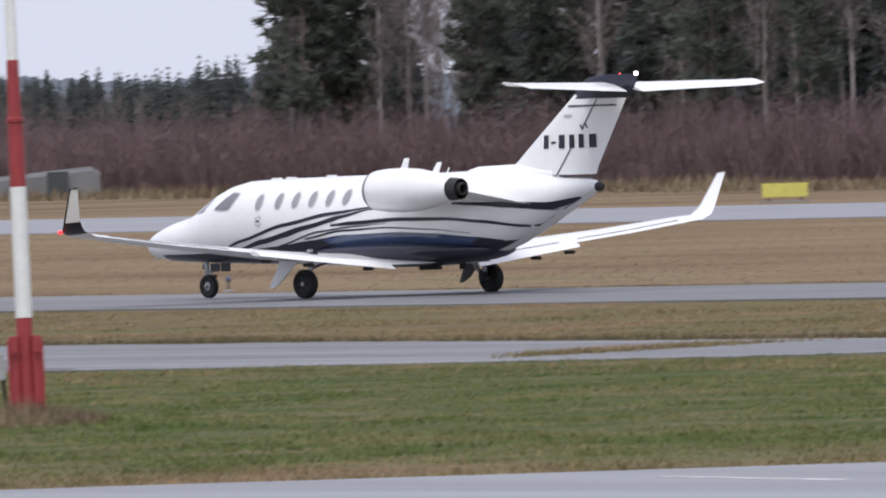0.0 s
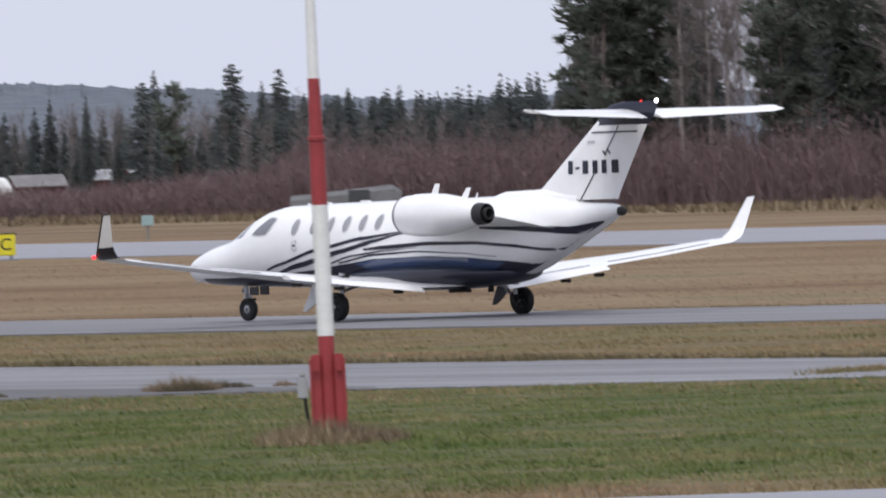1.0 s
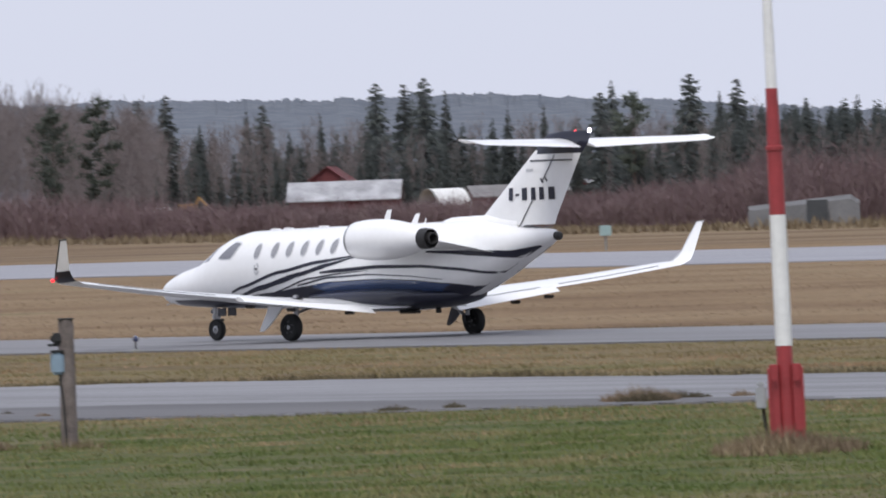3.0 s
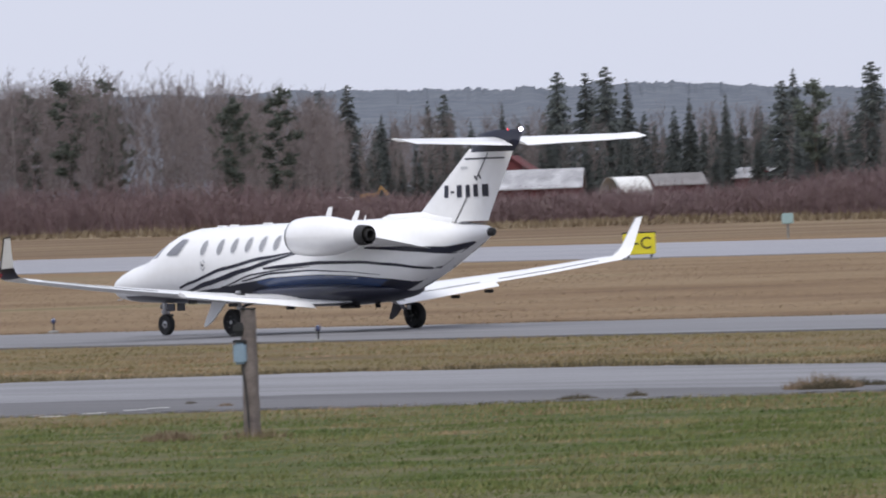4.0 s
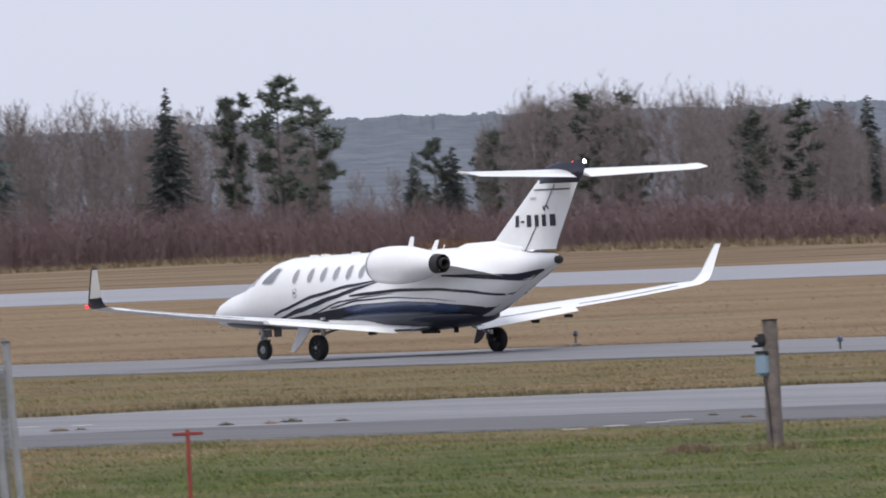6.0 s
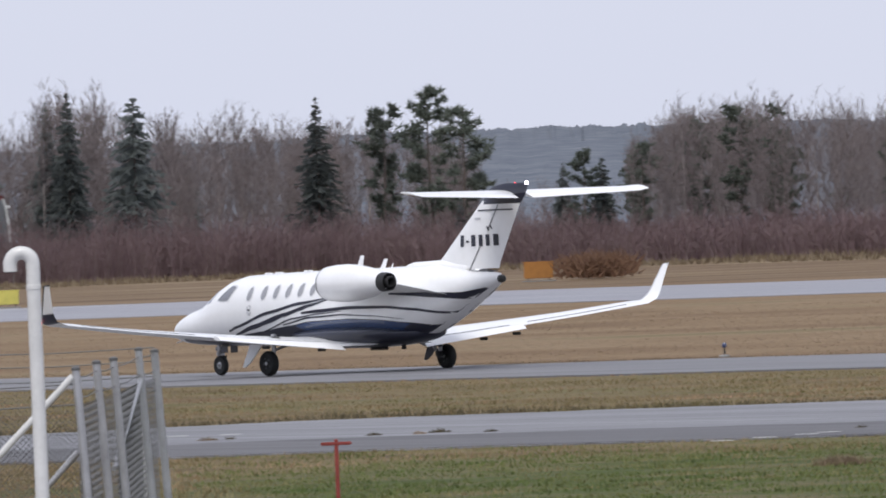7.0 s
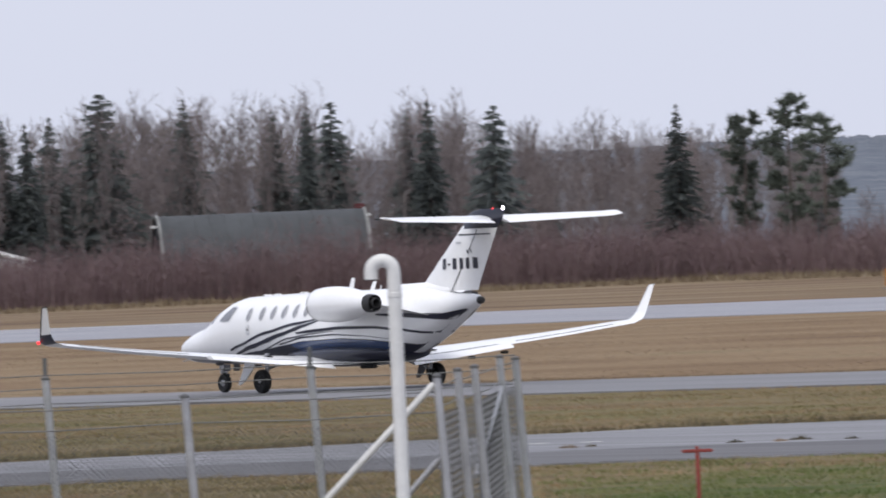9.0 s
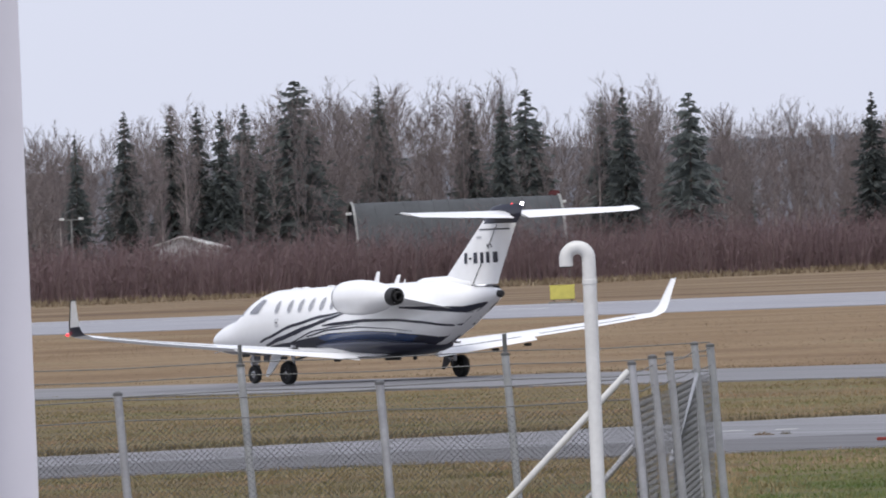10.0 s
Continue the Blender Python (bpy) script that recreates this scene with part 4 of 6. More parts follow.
def wood_spots(rnd):
    """Kind, bearing, distance, height for every tree; the first list stands in front."""
    near, far = [], []
    # named conifers along the skyline
    for az, extra, h, kind in (
            (46.06, 8, 15.0, "pine"), (45.95, 14, 15.5, "pine"), (46.0, 30, 14.0, "spruce"), (45.8, 20, 15.5, "pine"), (44.9, 18, 14.0, "spruce"), (44.45, 15, 13.5, "spruce"), (44.1, 12, 14.0, "pine"), (43.6, 10, 14.0, "pine"), (43.35, 20, 15, "spruce"),
            (53.72, 40, 15.4, "spruce"), (53.40, 30, 14.2, "pine"), (53.17, 25, 15.4, "pine"), (53.04, 30, 13.6, "pine"), (54.60, 40, 15.8, "old_spruce"), (54.92, 45, 16.4, "spruce"), (55.02, 52, 15.8, "spruce"),
            (55.38, 60, 16.8, "old_spruce"), (55.50, 55, 16.4, "spruce"), (55.66, 60, 16.2, "spruce"), (56.08, 65, 17.6, "spruce"), (56.48, 62, 18.2, "old_spruce"), (56.73, 66, 16.4, "spruce"), (56.85, 60, 15.8, "spruce"), (56.96, 62, 16.2, "spruce"), (57.08, 65, 16.4, "spruce"), (57.31, 60, 16.0, "spruce"), (57.55, 64, 14.2, "spruce"), (57.9, 64, 15.0, "spruce"),
            (52.45, 35, 9.4, "pine"), (52.36, 40, 8.6, "old_spruce"), (52.55, 42, 8.4, "spruce"),
            (49.35, 640, 15.6, "old_spruce"), (49.22, 650, 15.4, "old_spruce"), (49.12, 620, 15.8, "old_spruce"), (49.02, 640, 14.4, "spruce"), (49.62, 660, 12.4, "spruce"), (49.9, 640, 13.6, "old_spruce"), (49.98, 650, 13.0, "spruce"), (50.36, 600, 15.0, "old_spruce"), (50.50, 620, 14.6, "old_spruce"), (50.62, 600, 13.5, "spruce"), (50.2, 640, 11.6, "spruce"),
            (48.12, 560, 12.6, "pine"), (48.22, 580, 14.2, "spruce"), (48.28, 570, 12.8, "old_spruce"), (47.85, 570, 14.4, "old_spruce"), (48.55, 600, 12.0, "spruce"), (48.72, 600, 11.6, "spruce"), (47.62, 540, 13.4, "old_spruce"), (47.7, 540, 12.2, "spruce")):
        near.append((kind, az, front_d(az) + extra, h))
    # the tall wood
    for i in range(230):
        az = rnd.uniform(42.9, 46.12)
        k = "birch" if rnd.random() < 0.68 else rnd.choice(("pine", "pine", "pine", "spruce"))
        hmax = 15.5 if k == "birch" else 13.5
        (near if i < 60 else far).append((k, az, front_d(az) + (rnd.uniform(10, 40) if i < 60 else rnd.uniform(16, 110)), rnd.uniform(0.8, 1.05) * hmax))
    # the dark spruce line behind
    for i in range(230):
        az = rnd.uniform(46.05, 47.75)
        far.append(("spruce", az, 1080 + rnd.uniform(-20, 90), rnd.uniform(7.6, 10.2) + (az < 46.6) * 1.0))
    for i in range(36):
        az = rnd.uniform(46.1, 47.9)
        far.append(("birch", az, 1000 + rnd.uniform(-40, 60), rnd.uniform(5.5, 7.5)))
    # scattered wood behind the farmyard
    for i in range(330):
        az = rnd.uniform(47.5, 50.9)
        far.append((rnd.choice(("birch", "birch", "spruce")), az, front_d(az) + rnd.uniform(560, 760), rnd.uniform(6.5, 11.0)))
    for i in range(130):
        az = rnd.uniform(47.9, 50.9)
        far.append(("birch" if rnd.random() < 0.75 else "spruce", az, front_d(az) + rnd.uniform(560, 700), rnd.uniform(6.0, 9.0)))
    # bare wood
    for i in range(300):
        az = rnd.uniform(50.35, 52.22)
        top = lerp([(50.3, 9.5), (50.9, 12.0), (51.6, 13.6), (52.0, 13.0), (52.22, 10.5)], az)[0]
        k = "birch" if rnd.random() < 0.94 else "pine"
        (near if i < 22 else far).append((k, az, front_d(az) + rnd.uniform(20, 120), top * rnd.uniform(0.68, 0.90)))
    # the low gap
    for i in range(36):
        az = rnd.uniform(52.15, 53.1)
        far.append(("birch" if rnd.random() < 0.8 else "spruce", az, front_d(az) + rnd.uniform(20, 90), rnd.uniform(4.8, 6.8)))
    # the long birch wood
    for i in range(560):
        az = rnd.uniform(52.95, 58.6)
        top = lerp([(52.9, 10.5), (53.6, 13.5), (54.3, 13.6), (54.75, 16.4), (55.0, 16.0), (55.25, 14.0), (56.0, 17.0), (56.9, 16.0), (57.4, 14.4), (58.6, 13.5)], az)[0]
        (near if i < 60 else far).append(("birch", az, front_d(az) + rnd.uniform(48, 150), top * rnd.uniform(0.70, 0.97)))
    # crowns that stand above the long birch wood
    for az0, az1, n, h in ((55.45, 55.85, 16, 17.0), (54.72, 55.02, 14, 16.4), (54.08, 54.22, 6, 15.2), (56.0, 56.4, 12, 16.2)):
        for i in range(n):
            az = rnd.uniform(az0, az1)
            far.append(("birch", az, front_d(az) + rnd.uniform(60, 110), h * rnd.uniform(0.86, 1.0)))
    # deeper rows that close the gaps between the trunks
    for i in range(190):
        az = rnd.uniform(53.0, 58.6)
        far.append(("birch" if rnd.random() < 0.8 else "spruce", az, front_d(az) + rnd.uniform(150, 240), rnd.uniform(9.5, 13.5)))
    for i in range(60):
        az = rnd.uniform(50.4, 52.2)
        far.append(("birch", az, front_d(az) + rnd.uniform(120, 190), rnd.uniform(8.0, 10.5)))
    return near, far


def plant_woods():
    rnd = random.Random(5)
    kit = tree_kit()
    near, far = wood_spots(rnd)
    protos = {}
    for kind, az, d, h in near:
        var = rnd.randrange(len(kit[kind]))
        p = polar(az, d, -0.1)
        s = h / 14.0
        wide = s * rnd.uniform(0.9, 1.15)
        m = Matrix.Translation(p) @ Matrix.Rotation(rnd.uniform(0, 6.28), 4, "Z") @ Matrix.Diagonal((wide, wide, s, 1))
        key = (kind, var)
        if key not in protos:
            bark, leaf, label, cat = LOOKS[kind]
            ob = thing(kind, Matrix.Identity(4), label, cat, "trees at the edge of the airfield")
            part("trunk", kit[kind][var][0].copy(), bark, ob)
            sp = kit[kind][var][1]
            raw("crown", sp.v, sp.f, leaf, ob)
            protos[key] = ob
            ob.matrix_basis = m
        else:
            q = copy_thing(protos[key], Matrix.Identity(4))
            q.matrix_basis = m
    # the woods behind, too many to count
    for kind in ("birch", "spruce", "pine"):
        bark, leaf, label, cat = LOOKS[kind]
        for which, mat, nm in ((0, bark, "trunks"), (1, leaf, "crowns")):
            V, F, base = [], [], 0
            r2 = random.Random(77)
            for k2, az, d, h in far:
                var = r2.randrange(1000)
                rot, wide = r2.uniform(0, 6.28), r2.uniform(0.9, 1.2)
                if k2 != kind:
                    continue
                src = kit["far_" + kind][var % len(kit["far_" + kind])]
                if which == 0:
                    src[0].verts.ensure_lookup_table()
                    sv = np.array([v.co[:] for v in src[0].verts])
                    sf = [tuple(v.index for v in f.verts) for f in src[0].faces if len(f.verts) == 4]
                else:
                    sv, sf = np.array(src[1].v), src[1].f
                s = h / 14.0
                c, sn = math.cos(rot) * s * wide, math.sin(rot) * s * wide
                p = polar(az, d, -0.1)
                out = np.empty_like(sv)
                out[:, 0] = sv[:, 0] * c - sv[:, 1] * sn + p.x
                out[:, 1] = sv[:, 0] * sn + sv[:, 1] * c + p.y
                out[:, 2] = sv[:, 2] * s + p.z
                V.append(out)
                F.extend([tuple(i + base for i in f) for f in sf])
                base += len(sv)
            if V:
                tagged(raw(kind + "_wood_" + nm, np.concatenate(V).tolist(), F, mat), "dense far wood of " + ("leafless birches" if kind == "birch" else "dark green " + kind + "s"), "woods", kind="stuff")


def plant_brush():
    rnd = random.Random(9)
    sp = Spikes()
    for i in range(9000):
        az = rnd.uniform(42.6, 59.0)
        d = front_d(az) + rnd.random() ** 1.3 * 46
        hm = lerp([(42.6, 4.2), (46, 4.3), (47.3, 4.3), (47.8, 2.9), (48.2, 2.15), (48.7, 1.75), (49.6, 1.75), (50, 2.0), (50.5, 2.5), (51.2, 3.3), (52.5, 3.9), (53.7, 4.6), (55.5, 5.3), (56.5, 5.0), (57.2, 4.5), (59, 4.8)], az)[0]
        hh = 1.55 * hm * rnd.uniform(0.55, 1.05) * (0.8 + 0.2 * noise.noise((az * 2.5, 0, 0)))
        p = polar(az, d, 0)
        for k in range(7):
            a, r = rnd.uniform(0, 6.28), rnd.uniform(0, 1.1)
            b = Vector((p.x + math.cos(a) * r * 0.4, p.y + math.sin(a) * r * 0.4, 0))
            t = Vector((p.x + math.cos(a) * r * 1.6, p.y + math.sin(a) * r * 1.6, hh * rnd.uniform(0.55, 1.0)))
            sp.blade(b, t, 0.032, rnd.uniform(0, 3.14))
            for _ in range(6):
                q = b.lerp(t, rnd.uniform(0.2, 0.95))
                e = Vector((rnd.uniform(-1, 1), rnd.uniform(-1, 1), rnd.uniform(0.2, 1.5))).normalized() * rnd.uniform(0.4, 1.1)
                sp.blade(q, q + e, 0.020, rnd.uniform(0, 3.14))
    tagged(raw("brush", sp.v, sp.f, M_BUSH), "dense red-brown leafless brush before the woods", "bushes", kind="stuff")
    # rusty leafed bushes beside the orange board
    sp = Spikes()
    for i in range(420):
        az = rnd.gauss(52.40, 0.075)
        d = 668 + rnd.uniform(0, 14)
        p = polar(az, d, 0)
        for k in range(9):
            a = rnd.uniform(0, 6.28)
            q = Vector((p.x + rnd.uniform(-.3, .3), p.y + rnd.uniform(-.3, .3), rnd.uniform(0.1, 1.1)))
            e = Vector((math.cos(a), math.sin(a), rnd.uniform(0.2, 1.4))) * rnd.uniform(0.25, 0.6)
            sp.blade(q, q + e, 0.06, a)
    tagged(raw("rusty_bushes", sp.v, sp.f, M_RUSTBUSH), "rusty brown leafed bushes at the edge of the field", "bushes", kind="stuff")
    # tall dry grass before it
    sp = Spikes()
    for i in range(26000):
        az = rnd.uniform(42.6, 59.0)
        d = front_d(az) - rnd.random() ** 1.6 * 60 + 3
        p = polar(az, d, 0)
        hh = rnd.uniform(0.2, 0.6) * (0.5 + max(0, noise.noise((p.x * 0.05, p.y * 0.05, 3)) + 0.4))
        sp.blade(p, p + Vector((rnd.uniform(-.25, .25), rnd.uniform(-.25, .25), hh)), rnd.uniform(0.04, 0.09), rnd.uniform(0, 3.14))
    tagged(raw("dry_grass", sp.v, sp.f, M_STRAW), "tall pale dry grass along the brush", "grass", kind="stuff")


LAWN_END = [(42, 153), (43, 153.4), (46.4, 156.2), (49.7, 159.2), (53.8, 165.6), (58.5, 169)]
ROAD_END = [(42, 162), (43, 163.2), (44, 166.2), (46.4, 175.2), (49.7, 188.2), (50.6, 191.2), (53.8, 195.2), (58.5, 187.5)]


def apron_line(x, y):
    """How far beyond the apron's rim a place lies."""
    return 0.6679 * (y - 60.6) - 0.7442 * (x + 84.5)


def grass_band(name, y0, y1, az0, az1, count, h0, h1, w, mat, label, clump=0.6, seed=1):
    rnd = random.Random(seed)
    sp = Spikes()
    for i in range(count):
        y = rnd.uniform(y0, y1)
        az = rnd.uniform(az0, az1)
        x = -y * math.tan(radians(az))
        d = math.hypot(x, y)
        if name in ("lawn_grass", "apron_grass") and not 104 < d < lerp(LAWN_END, az)[0]:
            continue
        if name in ("lawn_grass", "apron_grass"):
            rim = apron_line(x, y)
            brown = rim < 4.5 + 3.0 * noise.noise((x * 0.25, y * 0.25, 0)) or az > 54.4 + 0.5 * noise.noise((x * 0.3, y * 0.15, 2))
            if d > lerp(LAWN_END, az)[0] - 9 and rnd.random() < 0.45:
                brown = True
            if rim < 0.05 or brown != (name == "apron_grass"):
                continue
        if name in ("field_grass", "verge_grass") and not 0.2 < d - lerp(ROAD_END, az)[0] < (90 if name == "field_grass" else 2.6):
            continue
        k = noise.noise((x * clump * 0.5, y * clump, 1.3)) + 0.5 * noise.noise((x * 0.1, y * 0.25, 7.1))
        if k < rnd.uniform(-0.9, 0.15):
            continue
        hh = rnd.uniform(h0, h1) * (0.6 + 0.6 * max(0, k + 0.4))
        z = ground_z(y) - 0.01
        sp.blade((x, y, z), (x + rnd.uniform(-.6, .6) * hh, y + rnd.uniform(-.6, .6) * hh, z + hh), w * rnd.uniform(0.6, 1.3), rnd.uniform(-0.6, 1.2))
    tagged(raw(name, sp.v, sp.f, mat), label, "grass", kind="stuff")


def tuft(x, y, radius, height, count, mat, label, seed=3, name="grass_tuft"):
    rnd = random.Random(seed)
    sp = Spikes()
    for i in range(count):
        a, r = rnd.uniform(0, 6.28), radius * math.sqrt(rnd.random())
        b = (r * math.cos(a), r * math.sin(a), -0.01)
        hh = height * rnd.uniform(0.35, 1.0) * (1.15 - 0.7 * r / radius)
        sp.blade(b, (b[0] + rnd.uniform(-.6, .6) * hh, b[1] + rnd.uniform(-.6, .6) * hh, hh), 0.009, rnd.uniform(0, 3.14))
    ob = raw(name, sp.v, sp.f, mat)
    ob.location = (x, y, 0.0)
    return tagged(ob, label, "grass", kind="stuff")


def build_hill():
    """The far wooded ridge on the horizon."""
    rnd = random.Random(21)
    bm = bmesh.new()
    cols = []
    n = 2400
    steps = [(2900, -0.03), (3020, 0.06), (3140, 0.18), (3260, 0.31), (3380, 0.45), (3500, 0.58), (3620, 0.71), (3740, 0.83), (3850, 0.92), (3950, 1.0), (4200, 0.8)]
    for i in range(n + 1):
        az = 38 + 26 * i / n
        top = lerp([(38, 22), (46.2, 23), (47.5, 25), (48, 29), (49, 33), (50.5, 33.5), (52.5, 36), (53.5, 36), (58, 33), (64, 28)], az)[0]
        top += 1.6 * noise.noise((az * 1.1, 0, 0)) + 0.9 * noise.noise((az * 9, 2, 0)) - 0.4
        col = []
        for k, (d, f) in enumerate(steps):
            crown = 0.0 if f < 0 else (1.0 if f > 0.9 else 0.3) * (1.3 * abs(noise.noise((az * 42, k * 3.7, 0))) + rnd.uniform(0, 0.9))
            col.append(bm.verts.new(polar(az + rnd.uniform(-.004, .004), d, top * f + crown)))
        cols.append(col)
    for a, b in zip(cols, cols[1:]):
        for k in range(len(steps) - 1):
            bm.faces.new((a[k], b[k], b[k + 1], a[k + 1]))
    m, ns, ls, b = material("hazed_hill_forest", 1.0)
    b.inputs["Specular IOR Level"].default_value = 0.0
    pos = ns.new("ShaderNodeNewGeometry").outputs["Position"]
    # forest tones paled and blued to paint in the haze of distance
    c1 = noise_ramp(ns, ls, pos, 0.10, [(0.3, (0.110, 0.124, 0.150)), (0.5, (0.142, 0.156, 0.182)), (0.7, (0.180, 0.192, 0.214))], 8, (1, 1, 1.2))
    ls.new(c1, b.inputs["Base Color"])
    tagged(part("backdrop", bm, m), "far wooded ridge on the horizon, haze painted into its blue-grey colour", kind="structure")


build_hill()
plant_woods()
plant_brush()
grass_band("lawn_grass", 56, 118, 42.9, 58.3, 360000, 0.03, 0.075, 0.011, M_LAWN, "short green lawn with tan tussocks beside the apron", 1.1, 6)
grass_band("apron_grass", 56, 110, 42.9, 58.3, 260000, 0.04, 0.10, 0.010, M_EDGE_TURF, "browner rough grass along the apron's edge", 1.1, 7)
grass_band("field_grass", 98, 148, 42.9, 58.3, 170000, 0.03, 0.08, 0.012, M_EDGE_TURF, "mixed green and tan grass between road and taxiway", 0.5, 2)
grass_band("verge_grass", 98, 126, 42.9, 58.3, 190000, 0.05, 0.16, 0.012, M_VERGE, "brown rough grass over the road's edge, darkened for its overhang shadow", 0.9, 3)
grass_band("taxiway_grass", 161.8, 164.5, 42.9, 58.3, 14000, 0.03, 0.09, 0.012, M_STRAW, "dry grass along the taxiway's far edge", 0.9, 4)
grass_band("meadow_grass", 164, 268, 42.9, 58.3, 40000, 0.02, 0.05, 0.02, M_MEADOW, "dry tan meadow grass beside the runway", 0.12, 5)


# ================= far buildings =================
M_REDWALL = plain("falu_red_boards", (0.13, 0.030, 0.032), 0.8, vary=0.3, scale=0.8)
M_ROOF = plain("grey_sheet_roof", (0.40, 0.40, 0.42), 0.6, 0.0, vary=0.45, scale=0.5)
M_DARKROOF = plain("dark_tile_roof", (0.20, 0.19, 0.19), 0.7, vary=0.25, scale=0.6)
M_WHITEP = plain("weathered_white_paint", (0.72, 0.72, 0.70), 0.6, vary=0.2, scale=1.2)
M_CONC = plain("weathered_concrete", (0.27, 0.27, 0.26), 0.9, vary=0.3, scale=0.6, relief=0.02)
M_SHELTER = plain("dark_weathered_concrete", (0.15, 0.148, 0.15), 0.9, vary=0.3, scale=0.6)
M_ARCH = plain("dark_corrugated_steel", (0.058, 0.062, 0.066), 0.8, 0.0, vary=0.25, scale=0.3)
M_TARP = plain("white_tarpaulin", (0.75, 0.75, 0.74), 0.55, vary=0.12, scale=0.8)


def house(az, d, ln, wd, eave, ridge, turn, wall, roof, label):
    ob = thing("house", Matrix.Translation(polar(az, d)) @ Matrix.Rotation(radians(az + turn), 4, "Z"), label, "building")
    bm = loft([[(x, -wd / 2, 0), (x, wd / 2, 0), (x, wd / 2, eave), (x, 0, ridge), (x, -wd / 2, eave)] for x in (-ln / 2, ln / 2)])
    part("wall", bm, wall, ob, smooth=False)
    for s in (-1, 1):
        o, t = 0.35, 0.12
        e = eave - o * (ridge - eave) / (wd / 2)
        pr = [(s * (wd / 2 + o), e + 0.02), (s * (wd / 2 + o), e + 0.02 + t), (0, ridge + 0.02 + t), (0, ridge + 0.02)]
        part("roof", loft([[(x, y, z) for y, z in pr] for x in (-ln / 2 - 0.3, ln / 2 + 0.3)]), roof, ob, smooth=False)
    return ob


def arch_shed(name, az, d, ln, radius, height, turn, mat, label, ribs, open_end):
    """A barrel-roofed shelter, its long side along local x."""
    ob = thing(name, Matrix.Translation(polar(az, d)) @ Matrix.Rotation(radians(az + turn), 4, "Z"), label, "building")
    n = 24

    def ring(x, k):
        out = [(x, radius * k * math.cos(math.pi * i / n), max(0, height * k * math.sin(math.pi * i / n))) for i in range(n + 1)]
        inn = [(x, radius * (k - 0.02) * math.cos(math.pi * i / n), max(0, height * (k - 0.02) * math.sin(math.pi * i / n))) for i in range(n, -1, -1)]
        return out + inn
    part("shell", loft([ring(-ln / 2, 1), ring(ln / 2, 1)]), mat, ob)
    for i in range(ribs):
        x = -ln / 2 + ln * (i + 0.5) / ribs
        part("rib", loft([ring(x - 0.06, 1.008), ring(x + 0.06, 1.008)]), mat, ob)
    for s in (-1, 1):
        if s == open_end:
            continue
        bm = bmesh.new()
        bm.faces.new([bm.verts.new((s * (ln / 2 - 0.15), radius * 0.97 * math.cos(math.pi * i / n), height * 0.97 * math.sin(math.pi * i / n))) for i in range(n + 1)])
        bmesh.ops.solidify(bm, geom=bm.faces[:], thickness=0.08)
        part("end_wall", bm, mat, ob, smooth=False)
    for s in (-1, 1):
        part("end_frame", loft([ring(s * ln / 2 - 0.1, 1.02), ring(s * ln / 2 + 0.1, 1.02)]), M_CONC, ob)
    return ob


